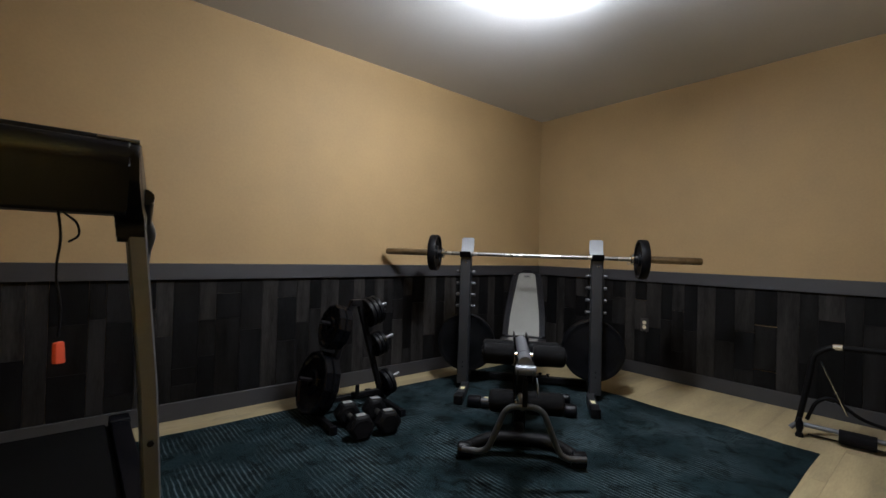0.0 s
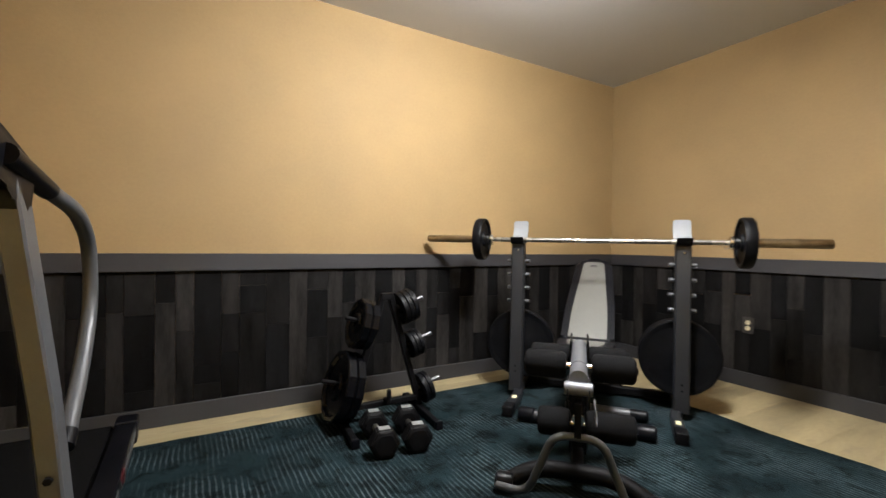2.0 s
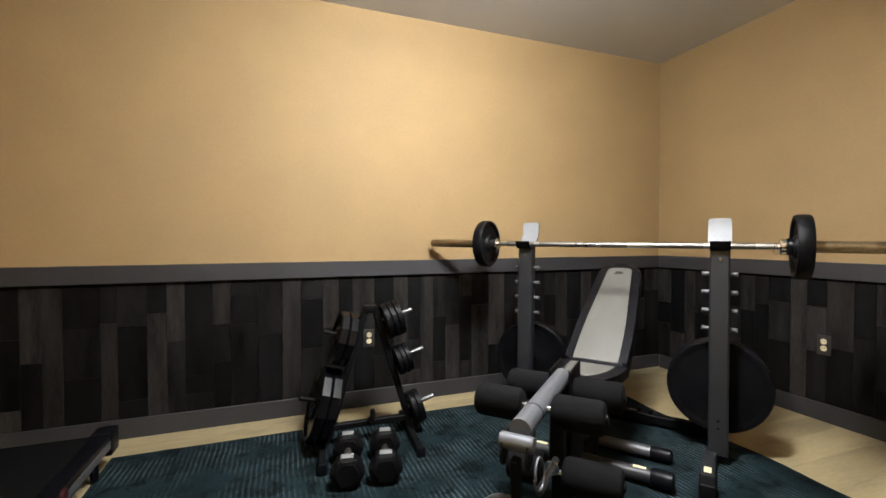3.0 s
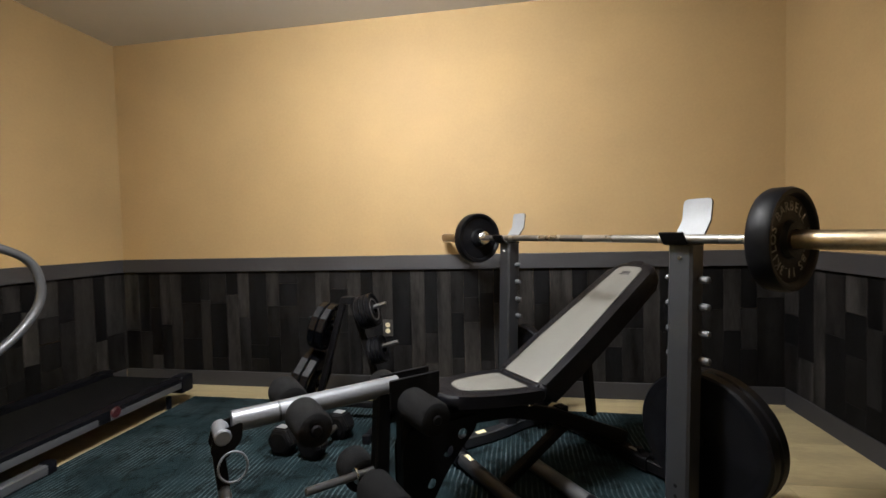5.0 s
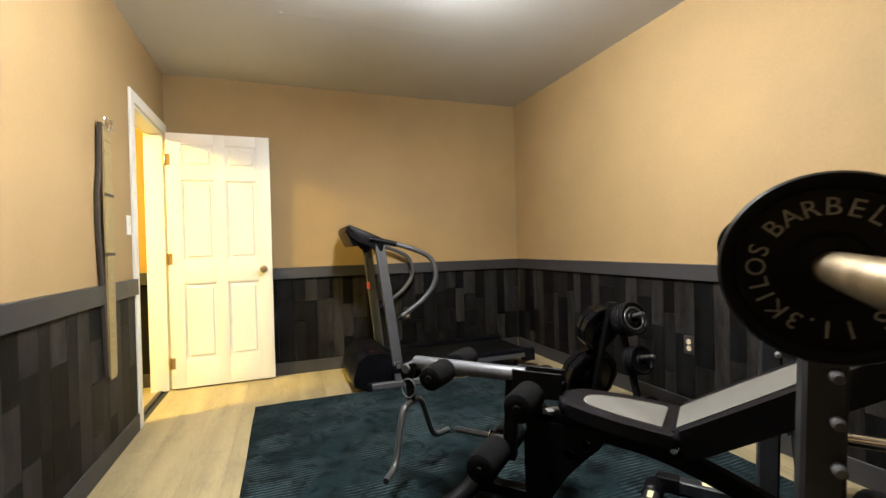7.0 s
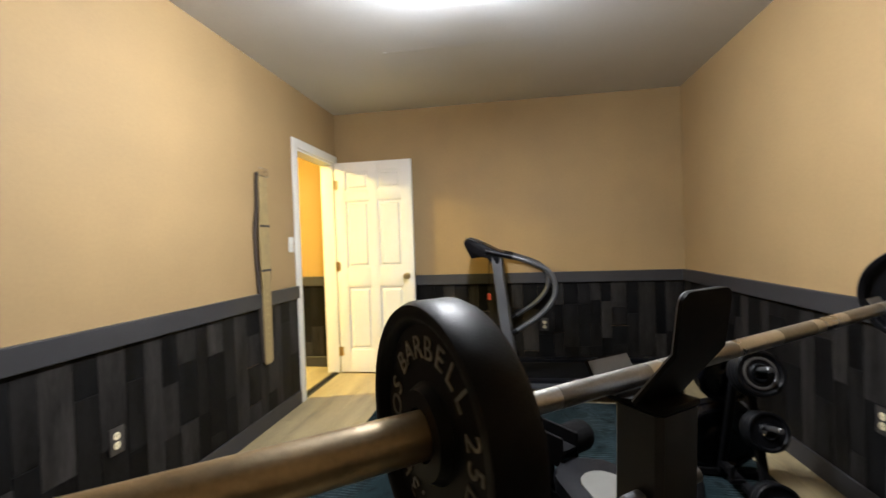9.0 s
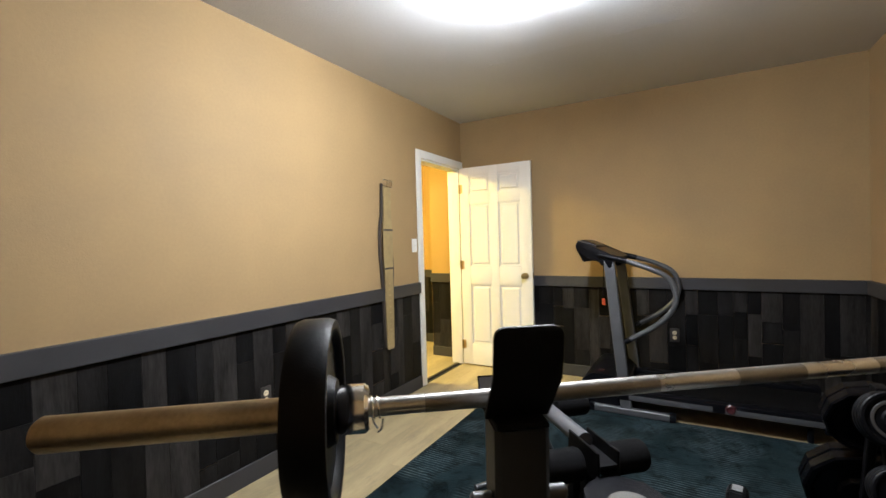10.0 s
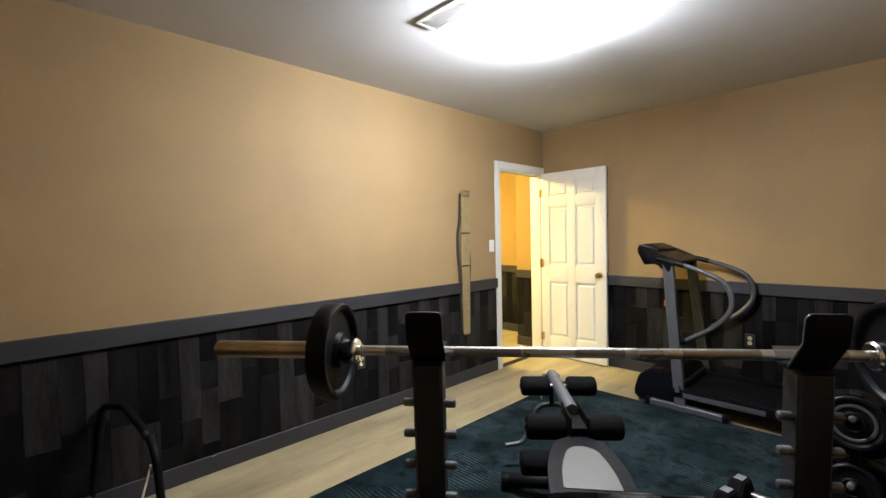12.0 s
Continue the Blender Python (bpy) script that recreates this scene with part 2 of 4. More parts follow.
def thing(name, m, label, category, group="", kind=""):
    ob = new(name)
    ob.empty_display_size = 0.1
    ob.matrix_world = m
    ob.matrix_basis = m
    return tagged(ob, label, category, group, kind)


def box(lo, hi, bevel=0.0, bm=None, seg=2):
    own = bmesh.new()
    lo, hi = Vector(lo), Vector(hi)
    bmesh.ops.create_cube(own, size=1.0, matrix=Matrix.Translation((lo + hi) / 2) @ Matrix.Diagonal((*(hi - lo), 1)))
    if bevel:
        bmesh.ops.bevel(own, geom=own.edges[:], offset=bevel, segments=seg, affect="EDGES", profile=0.6)
    if bm is None:
        return own
    return merge(bm, own)


def merge(bm, own, m=None):
    if m is not None:
        own.transform(m)
    me = bpy.data.meshes.new("tmp")
    own.to_mesh(me)
    own.free()
    bm.from_mesh(me)
    bpy.data.meshes.remove(me)
    return bm


def fillet(pts, r, n=5):
    pts = [Vector(p) for p in pts]
    out = [pts[0]]
    for a, b, c in zip(pts, pts[1:], pts[2:]):
        u, v = (a - b), (c - b)
        d = min(r, u.length * 0.48, v.length * 0.48)
        p, q = b + u.normalized() * d, b + v.normalized() * d
        for k in range(n + 1):
            s = k / n
            out.append(p * (1 - s) ** 2 + b * 2 * s * (1 - s) + q * s * s)
    return out + [pts[-1]]


def tube(pts, r, segs=14, square=None, bm=None, cap=True):
    """A round (or, with square=(w, h), rectangular) bar swept along points."""
    bm = bm or bmesh.new()
    pts = [Vector(p) for p in pts]
    tang = [(pts[min(i + 1, len(pts) - 1)] - pts[max(i - 1, 0)]).normalized() for i in range(len(pts))]
    ref = Vector((0, 0, 1)) if abs(tang[0].z) < 0.9 else Vector((1, 0, 0))
    side = tang[0].cross(ref).normalized()
    rings = []
    for p, t in zip(pts, tang):
        side = (side - t * side.dot(t)).normalized()
        up = side.cross(t).normalized()
        if square:
            w, h = square[0] / 2, square[1] / 2
            c = min(w, h) * 0.22
            prof = [(w, h - c), (w - c, h), (c - w, h), (-w, h - c), (-w, c - h), (c - w, -h), (w - c, -h), (w, c - h)]
            rings.append([bm.verts.new(p + side * a + up * b) for a, b in prof])
        else:
            rings.append([bm.verts.new(p + side * (math.cos(2 * math.pi * k / segs) * r) + up * (math.sin(2 * math.pi * k / segs) * r)) for k in range(segs)])
    for a, b in zip(rings, rings[1:]):
        for k in range(len(a)):
            bm.faces.new((a[k], a[(k + 1) % len(a)], b[(k + 1) % len(a)], b[k]))
    if cap:
        bm.faces.new(rings[0][::-1])
        bm.faces.new(rings[-1])
    return bm


def lathe(profile, axis="x", segs=40, bm=None, centre=(0, 0, 0)):
    """Revolves (along, radius) pairs about an axis through centre."""
    bm = bm or bmesh.new()
    c = Vector(centre)

    def at(a, r, k):
        x, y = r * math.cos(2 * math.pi * k / segs), r * math.sin(2 * math.pi * k / segs)
        return c + {"x": Vector((a, x, y)), "y": Vector((x, a, y)), "z": Vector((x, y, a))}[axis]

    rings = []
    for a, r in profile:
        rings.append([bm.verts.new(at(a, 0, 0))] if r < 1e-5 else [bm.verts.new(at(a, r, k)) for k in range(segs)])
    for a, b in zip(rings, rings[1:]):
        for k in range(segs):
            j = (k + 1) % segs
            if len(a) == 1 and len(b) == 1:
                continue
            if len(a) == 1:
                bm.faces.new((a[0], b[k], b[j]))
            elif len(b) == 1:
                bm.faces.new((a[k], a[j], b[0]))
            else:
                bm.faces.new((a[k], a[j], b[j], b[k]))
    return bm


def rod(axis, a0, a1, r, centre=(0, 0, 0), segs=20, edge=0.003, bm=None):
    e = min(edge, r * 0.6, abs(a1 - a0) * 0.3)
    return lathe([(a0, 0), (a0, r - e), (a0 + e, r), (a1 - e, r), (a1, r - e), (a1, 0)], axis, segs, bm, centre)


def prism(outline, z0, z1, bevel=0.0, seg=3):
    """A flat shape given by (x, y) points, from z0 to z1, with rounded rims."""
    bm = bmesh.new()
    lo = [bm.verts.new((x, y, z0)) for x, y in outline]
    hi = [bm.verts.new((x, y, z1)) for x, y in outline]
    n = len(outline)
    bm.faces.new(lo[::-1])
    bm.faces.new(hi)
    for k in range(n):
        bm.faces.new((lo[k], lo[(k + 1) % n], hi[(k + 1) % n], hi[k]))
    if bevel:
        rims = [e for e in bm.edges if abs(e.verts[0].co.z - e.verts[1].co.z) < 1e-6]
        bmesh.ops.bevel(bm, geom=rims, offset=bevel, segments=seg, affect="EDGES", profile=0.5)
    return bm


def pierced(outline, holes, thick):
    """A flat plate with the given (x, y) outline and round holes (x, y, radius) through it."""
    bm = bmesh.new()
    loops = [list(outline)] + [[(x + q * math.cos(2 * math.pi * k / 18), y + q * math.sin(2 * math.pi * k / 18)) for k in range(18)] for x, y, q in holes]
    edges = []
    for loop in loops:
        vs = [bm.verts.new((x, y, 0)) for x, y in loop]
        edges += [bm.edges.new((vs[k], vs[(k + 1) % len(vs)])) for k in range(len(vs))]
    bmesh.ops.triangle_fill(bm, use_beauty=True, edges=edges)
    grown = bmesh.ops.extrude_face_region(bm, geom=bm.faces[:])
    bmesh.ops.translate(bm, vec=(0, 0, thick), verts=[v for v in grown["geom"] if isinstance(v, bmesh.types.BMVert)])
    return bm


def rounded(points, r, n=6):
    """A closed (x, y) outline with its corners rounded."""
    pts = [Vector((*p, 0)) for p in points]
    out = []
    for i, b in enumerate(pts):
        a, c = pts[i - 1], pts[(i + 1) % len(pts)]
        rr = r[i] if isinstance(r, (list, tuple)) else r
        u, v = (a - b), (c - b)
        d = min(rr, u.length * 0.48, v.length * 0.48)
        p, q = b + u.normalized() * d, b + v.normalized() * d
        for k in range(n + 1):
            s = k / n
            w = p * (1 - s) ** 2 + b * 2 * s * (1 - s) + q * s * s
            out.append((w.x, w.y))
    return out


def letters(text, size, depth=0.0015):
    cu = bpy.data.curves.new("letters", "FONT")
    cu.body, cu.size, cu.extrude = text, size, depth
    cu.align_x, cu.align_y = "CENTER", "CENTER"
    cu.resolution_u = 3
    ob = new("letters", cu)
    bpy.context.view_layer.update()
    me = bpy.data.meshes.new_from_object(ob.evaluated_get(bpy.context.evaluated_depsgraph_get()))
    bpy.data.objects.remove(ob)
    bm = bmesh.new()
    bm.from_mesh(me)
    bpy.data.meshes.remove(me)
    return bm


# ---------------------------------------------------------------- the room's shell


def structure(name, bm, material, label, category):
    return tagged(part(name, bm, material, smooth=False), label, category, kind="structure")


floor = structure("floor", box((-T, -0.06, -0.10), (RX + T, RY + T, -0.008)), M_BACK, "pale wood laminate floor of narrow boards", "floor")
hall_floor = structure("floor_hall", box((-0.9, -2.2, -0.10), (2.4, -0.06, 0.0)), M_FLOOR, "pale laminate floor of the hall beyond the door", "floor")
cb = box((-T, -T, RZ), (RX + T, RY + T, RZ + 0.1))
# a raised board joint with one flaked spot
box((1.219, 0.895, RZ - 0.0008), (1.224, 2.10, RZ - 0.0002), 0.0003, bm=cb, seg=1)
lathe([(RZ - 0.004, 0), (RZ - 0.0035, 0.010), (RZ - 0.0002, 0.016)], "z", 9, cb, (1.222, 0.888, 0))
ceiling = structure("ceiling", cb, M_CEIL, "off-white painted ceiling of the exercise room", "ceiling")
hall_ceiling = structure("ceiling_hall", box((-0.9, -2.2, 2.50), (2.4, -T, 2.6)), M_CEIL, "off-white ceiling of the hall", "ceiling")
WALL_LABEL = "orange-tan painted wall over dark plank wainscot"
wall_north = structure("wall_north", box((-T, RY, -0.1), (RX + T, RY + T, RZ)), M_WALL, WALL_LABEL, "wall")
wall_east = structure("wall_east", box((RX, -T, -0.1), (RX + T, RY, RZ)), M_WALL, WALL_LABEL, "wall")
wall_west = structure("wall_west", box((-T, -T, -0.1), (0, RY, RZ)), M_WALL, WALL_LABEL, "wall")
sb = box((DOOR_X1, -T, -0.1), (RX, 0, RZ))
box((0, -T, DOOR_H), (DOOR_X1, 0, RZ), bm=sb)
box((0, -T, -0.1), (DOOR_X0, 0, DOOR_H), bm=sb)
wall_south = structure("wall_south", sb, M_WALL, "orange-tan painted wall with a doorway over dark plank wainscot", "wall")
hw = box((-0.78, -2.2, -0.1), (-0.66, -0.47, 2.5))
wall_hall_west = structure("wall_hall_west", hw, M_HALL, "orange painted hall wall over dark wainscot", "wall")
wall_hall_corner = structure("wall_hall_corner", box((-0.78, -0.47, -0.1), (-0.12, -T, 2.5)), M_HALL, "orange painted hall corner over dark wainscot", "wall")
structure("wall_hall_south", box((-0.9, -2.2, -0.1), (2.4, -2.1, 2.5)), M_HALL, "orange painted hall wall", "wall")
structure("wall_hall_east", box((2.3, -2.1, -0.1), (2.4, -T, 2.5)), M_HALL, "orange painted hall wall", "wall")


def trims(wall, p0, p1, inward):
    """Chair rail and baseboard along one wall, from p0 to p1 on its face."""
    p0, p1, n = Vector(p0), Vector(p1), Vector(inward)
    for name, z0, z1, d, lab in (("chair_rail", RAIL_B, RAIL_T, 0.030, "flat grey painted chair rail"), ("baseboard", 0.0, BASE_T, 0.016, "flat grey painted baseboard")):
        a, b = p0 + n * 0.001, p1 + n * d
        lo = (min(a.x, b.x), min(a.y, b.y), z0)
        hi = (max(a.x, b.x), max(a.y, b.y), z1)
        part(name, box(lo, hi, 0.0025, seg=1), M_TRIM, wall, lab, smooth=False)


trims(wall_north, (0.0, RY, 0), (RX, RY, 0), (0, -1, 0))
trims(wall_east, (RX, 0.0305, 0), (RX, RY - 0.0305, 0), (-1, 0, 0))
trims(wall_west, (0.0, 0.0, 0), (0.0, RY - 0.0305, 0), (1, 0, 0))
trims(wall_south, (DOOR_X1 + 0.076, 0, 0), (RX, 0, 0), (0, 1, 0))
trims(wall_hall_west, (-0.66, -2.1, 0), (-0.66, -0.471, 0), (1, 0, 0))
trims(wall_hall_corner, (-0.12, -0.47, 0), (-0.12, -T, 0), (1, 0, 0))

# door casing, jamb and threshold
casing = thing("door_casing", pose(0, 0, 0), "white painted wooden casing round the doorway", "door frame", kind="structure")
part("casing_side", box((DOOR_X1, 0.0005, 0), (DOOR_X1 + 0.075, 0.016, DOOR_H + 0.07), 0.004), M_WHITE, casing)
part("casing_side", box((0.022, 0.0005, 0), (DOOR_X0, 0.016, DOOR_H), 0.004), M_WHITE, casing)
part("casing_head", box((0.001, 0.0005, DOOR_H), (DOOR_X1, 0.016, DOOR_H + 0.07), 0.004), M_WHITE, casing)
part("jamb", box((DOOR_X1 - 0.018, -T - 0.005, 0), (DOOR_X1 - 0.0005, 0.0004, DOOR_H - 0.019), 0.002), M_WHITE, casing)
part("jamb", box((DOOR_X0 + 0.0005, -T - 0.005, 0), (DOOR_X0 + 0.018, 0.0004, DOOR_H - 0.019), 0.002), M_WHITE, casing)
part("jamb", box((DOOR_X0 + 0.0005, -T - 0.005, DOOR_H - 0.018), (DOOR_X1 - 0.0005, 0.0004, DOOR_H - 0.0005), 0.002), M_WHITE, casing)
part("stop", box((DOOR_X1 - 0.030, -0.060, 0), (DOOR_X1 - 0.0185, -0.040, DOOR_H - 0.02), 0.002), M_WHITE, casing)
part("casing_side", box((DOOR_X1, -T - 0.016, 0), (DOOR_X1 + 0.07, -T - 0.0005, DOOR_H + 0.07), 0.004), M_WHITE, casing)
part("threshold", box((DOOR_X0 + 0.02, -0.075, 0.0005), (DOOR_X1 - 0.02, -0.045, 0.007), 0.002), M_STITCH, casing, "dark floor joint strip")


def panel_door():
    """A six-panel door, hinge edge at the origin, leaf along +y, visible face towards +x."""
    w, h, t = 0.755, 2.012, 0.035
    d = thing("door_1", pose(0.085, 0.022, 0.012), "white six-panel interior door standing wide open", "door", kind="structure")
    ys = [0.0, 0.105, 0.335, 0.42, 0.65, w]
    zs = [0.0, 0.215, 0.82, 1.005, 1.64, 1.745, 1.925, h]
    slab = box((-t, 0, 0), (-0.012, w, h), 0.002)
    part("leaf", slab, M_WHITE, d)
    for k, (a, b) in enumerate(((0, 1), (2, 3), (4, 5))):
        part("stile", box((-0.0125, ys[a], 0), (0, ys[b], h), 0.0025), M_WHITE, d)
    for a, b in ((0, 1), (2, 3), (4, 5), (6, 7)):
        for c, e in ((1, 2), (3, 4)):
            part("rail", box((-0.0125, ys[c] - 0.001, zs[a]), (-0.0003, ys[e] + 0.001, zs[b]), 0.0025), M_WHITE, d)
    for a, b in ((1, 2), (3, 4), (5, 6)):
        for c, e in ((1, 2), (3, 4)):
            p = box((-0.0135, ys[c] + 0.004, zs[a] + 0.004), (-0.0105, ys[e] - 0.004, zs[b] - 0.004))
            q = box((-0.0125, ys[c] + 0.022, zs[a] + 0.022), (-0.002, ys[e] - 0.022, zs[b] - 0.022))
            for v in q.verts:
                if v.co.x > -0.01:
                    v.co.y += 0.014 if v.co.y < (ys[c] + ys[e]) / 2 else -0.014
                    v.co.z += 0.014 if v.co.z < (zs[a] + zs[b]) / 2 else -0.014
            merge(p, q)
            part("door_panel", p, M_WHITE, d)
    k = part("door_knob", lathe([(-0.004, 0), (0.0005, 0.031), (0.006, 0.029), (0.010, 0.012), (0.034, 0.011), (0.040, 0.024), (0.052, 0.029), (0.064, 0.023), (0.068, 0)], "x", 28, centre=(0, w - 0.068, 0.915)), M_BRASS, d, "round brass door knob")
    part("latch_plate", box((-0.030, w - 0.0005, 0.885), (-0.006, w + 0.002, 0.945), 0.0008), M_BRASS, d)
    for z in (0.20, 1.02, 1.80):
        hg = rod("z", z - 0.045, z + 0.045, 0.0065, (0.006, -0.008, 0), 12)
        box((-0.030, -0.004, z - 0.044), (0.001, -0.0005, z + 0.044), bm=hg)
        box((0.0008, 0.002, z - 0.044), (0.0025, 0.03, z + 0.044), bm=hg)
        part("hinge", hg, M_BRASS, d)
    return d


panel_door()

# ---------------------------------------------------------------- ceiling fittings and lamps


def dome_lamp(name, x, y, z, r, drop, material, label, long=1.0):
    d = thing(name, pose(x, y, z), label, "ceiling light")
    part("base", lathe([(0.0, 0), (0.0, r * 0.45), (-0.012, r * 0.45), (-0.016, r * 0.40), (-0.101, r * 0.12), (-0.101, 0)], "z", 40), M_VENT, d, "white metal ceiling base")
    prof = [(-0.091, r * 0.15), (-0.089, r * 0.5), (-0.091, r * 0.9)] + [(-0.095 - drop * math.sin(k / 8 * math.pi / 2), r * math.cos(k / 8 * math.pi / 2)) for k in range(9)]
    glass = lathe(prof, "z", 48)
    glass.transform(Matrix.Diagonal((long, 1, 1, 1)))
    part("shade", glass, material, d, "lit frosted glass shade")
    return d


dome_lamp("ceiling_lamp", *LAMP_XY, RZ, 0.078, 0.075, M_LAMP, "oblong ceiling light with a lit frosted glass shade", 4.3)
dome_lamp("ceiling_lamp", *HALL_LAMP, 2.50, 0.15, 0.07, M_HALLLAMP, "warm lit ceiling light in the hall")


def register(x0, y0, x1, y1):
    d = thing("ceiling_vent", pose((x0 + x1) / 2, (y0 + y1) / 2, RZ), "white metal ceiling air register with louvres", "vent")
    a, b = (x1 - x0) / 2, (y1 - y0) / 2
    for lo, hi in (((-a, -b), (-a + 0.02, b)), ((a - 0.02, -b), (a, b)), ((-a + 0.02, -b), (a - 0.02, -b + 0.02)), ((-a + 0.02, b - 0.02), (a - 0.02, b))):
        part("frame", box((*lo, -0.012), (*hi, -0.0005), 0.002), M_VENT, d)
    part("backing", box((-a + 0.02, -b + 0.02, -0.003), (a - 0.02, b - 0.02, -0.001)), M_VENT, d)
    n = 9
    for k in range(n):
        x = -a + 0.028 + (2 * a - 0.056) * k / (n - 1)
        s = box((-0.006, -b + 0.0205, -0.0012), (0.006, b - 0.0205, 0.0012))
        s.transform(Matrix.Translation((x, 0, -0.0085)) @ Matrix.Rotation(radians(28), 4, "Y"))
        part("slat", s, M_VENT, d)


register(2.575, 0.985, 2.725, 1.33)

# ---------------------------------------------------------------- wall fittings


def outlet(m, label="brown wall outlet plate with two ivory sockets"):
    d = thing("wall_outlet", m, label, "outlet", "wall outlets")
    part("plate", box((-0.035, -0.0055, -0.057), (0.035, 0, 0.057), 0.002), M_OUTPLATE, d)
    for z in (-0.02, 0.02):
        s = part("socket", lathe([(-0.0075, 0), (-0.0075, 0.0155), (-0.0065, 0.0165), (-0.005, 0.0165)], "y", 20, centre=(0, 0, z)), M_IVORY, d, "ivory socket")
        sl = box((-0.0075, -0.0080, z - 0.002), (-0.0055, -0.0074, z + 0.007))
        box((0.0055, -0.0080, z - 0.002), (0.0075, -0.0074, z + 0.007), bm=sl)
        part("slot", sl, M_BLACK, s)
    return d


o = outlet(pose(2.052, RY - 0.0075, 0.434))
copy_thing(o, pose(RX - 0.0075, 1.980, 0.445, 0, 0, -90))
copy_thing(o, pose(0.0075, 1.958, 0.447, 0, 0, 90))
copy_thing(o, pose(2.483, 0.0075, 0.435, 0, 0, 180))

sw = thing("light_switch", pose(0.929, 0.0005, 1.251), "white light switch plate beside the doorway", "light switch")
part("plate", box((-0.036, 0, -0.058), (0.036, 0.006, 0.058), 0.002), M_WHITE, sw)
part("toggle", box((-0.005, 0.006, -0.004), (0.005, 0.016, 0.012), 0.002), M_WHITE, sw)


def lifting_belt():
    d = thing("weightlifting_belt", pose(1.345, 0.0, 0.0), "tan leather weightlifting belt hanging on the wall", "belt")
    half = ((0.034, 0.446), (0.044, 0.462), (0.047, 0.75), (0.047, 1.075), (0.056, 1.085), (0.057, 1.25), (0.056, 1.375), (0.050, 1.385), (0.047, 1.50), (0.045, 1.72))
    out = [(w, z) for w, z in half] + [(-w, z) for w, z in reversed(half)]
    b = prism([(x, z) for x, z in out], 0.0, 0.009, 0.002, 1)
    b.transform(Matrix(((1, 0, 0, 0), (0, 0, 1, 0.030), (0, 1, 0, 0), (0, 0, 0, 1))))
    part("strap", b, M_LEATHER, d)
    # this dark edge is the inner layer and the belt's wall shadow in one strip
    near = [(0.040, 0.020, 1.74), (0.046, 0.018, 1.60), (0.050, 0.016, 1.50), (0.078, 0.014, 1.38), (0.080, 0.014, 1.20), (0.066, 0.016, 1.05), (0.054, 0.018, 0.90), (0.046, 0.020, 0.60), (0.040, 0.022, 0.47)]
    part("back_strap", tube(fillet(near, 0.1), 0.01, square=(0.018, 0.022)), M_STITCH, d, "dark inner layer of the belt")
    far = [(-0.046, 0.020, 1.36), (-0.068, 0.014, 1.24), (-0.078, 0.014, 1.08), (-0.066, 0.016, 0.96), (-0.046, 0.020, 0.84)]
    part("back_strap", tube(fillet(far, 0.1), 0.01, square=(0.016, 0.022)), M_STITCH, d, "dark inner layer of the belt")
    for z in (1.08, 1.38, 1.60, 1.66):
        part("loop", box((-0.058 if z < 1.5 else -0.048, 0.0385, z - 0.0075), (0.058 if z < 1.5 else 0.048, 0.042, z + 0.0075), 0.001), M_STITCH if z < 1.5 else M_LEATHER, d)
    for k in range(9):
        part("eyelet", rod("y", 0.0385, 0.0405, 0.0042, (0, 0, 0.60 + 0.045 * k), 10, 0.0005), M_BRASS, d)
    buckle = tube(fillet([(-0.053, 0.042, 1.72), (-0.053, 0.046, 1.768), (0.053, 0.046, 1.768), (0.053, 0.042, 1.72), (-0.053, 0.042, 1.715)], 0.012), 0.0035, 10)
    bk = part("buckle", buckle, M_CHROME, d, "steel roller buckle")
    for x in (-0.020, 0.020):
        part("prong", tube([(x, 0.044, 1.71), (x, 0.05, 1.74), (x, 0.049, 1.768)], 0.0025, 8), M_CHROME, bk)
    part("hook", tube(fillet([(0, 0.0, 1.745), (0, 0.055, 1.742), (0, 0.062, 1.765)], 0.01), 0.003, 8), M_CHROME, d)


lifting_belt()

# ---------------------------------------------------------------- rug


def rug(x0, y0, x1, y1):
    bm = bmesh.new()
    nx, ny = 150, 116
    grid = []
    for j in range(ny + 1):
        row = []
        for i in range(nx + 1):
            u, v = i / nx, j / ny
            x, y = x0 + (x1 - x0) * u, y0 + (y1 - y0) * v
            wob = 0.018 * noise.noise((x * 1.7, y * 1.7, 3.0))
            edge = min(u, 1 - u, v, 1 - v)
            if u > 0.9:
                x += (0.045 * noise.noise((y * 1.9, 7.0, 1.0)) + 0.012) * (u - 0.9) * 10
            if v > 0.9 or v < 0.1:
                y += 0.022 * noise.noise((x * 1.5, 9.0, 2.0)) * min(1, abs(v - 0.5) * 10 - 4)
            z = 0.011 + 0.0035 * noise.noise((x * 5, y * 5, 0)) + 0.002 * noise.noise((x * 23, y * 23, 4))
            if edge < 1e-6:
                z = 0.004
            row.append(bm.verts.new((x + wob * 0.3, y, z)))
        grid.append(row)
    for a, b in zip(grid, grid[1:]):
        for i in range(nx):
            bm.faces.new((a[i], a[i + 1], b[i + 1], b[i]))
    rim = [grid[0][i] for i in range(nx + 1)] + [grid[j][nx] for j in range(1, ny + 1)] + [grid[ny][i] for i in range(nx - 1, -1, -1)] + [grid[j][0] for j in range(ny - 1, 0, -1)]
    low = [bm.verts.new((v.co.x, v.co.y, 0.0005)) for v in rim]
    for k in range(len(rim)):
        bm.faces.new((rim[k], low[k], low[(k + 1) % len(rim)], rim[(k + 1) % len(rim)]))
    bm.faces.new(low)
    tagged(part("area_rug", bm, M_RUG), "dark teal tufted area rug with brushed striped pile", "rug")


rug(0.752, 0.655, 3.69, 2.93)
RUG = 0.0135

# ---------------------------------------------------------------- rack, barbell, bench
RACK = pose(3.172, 2.246, 0, 0, 0, 127.6)
BX = 0.025  # the bench's middle line


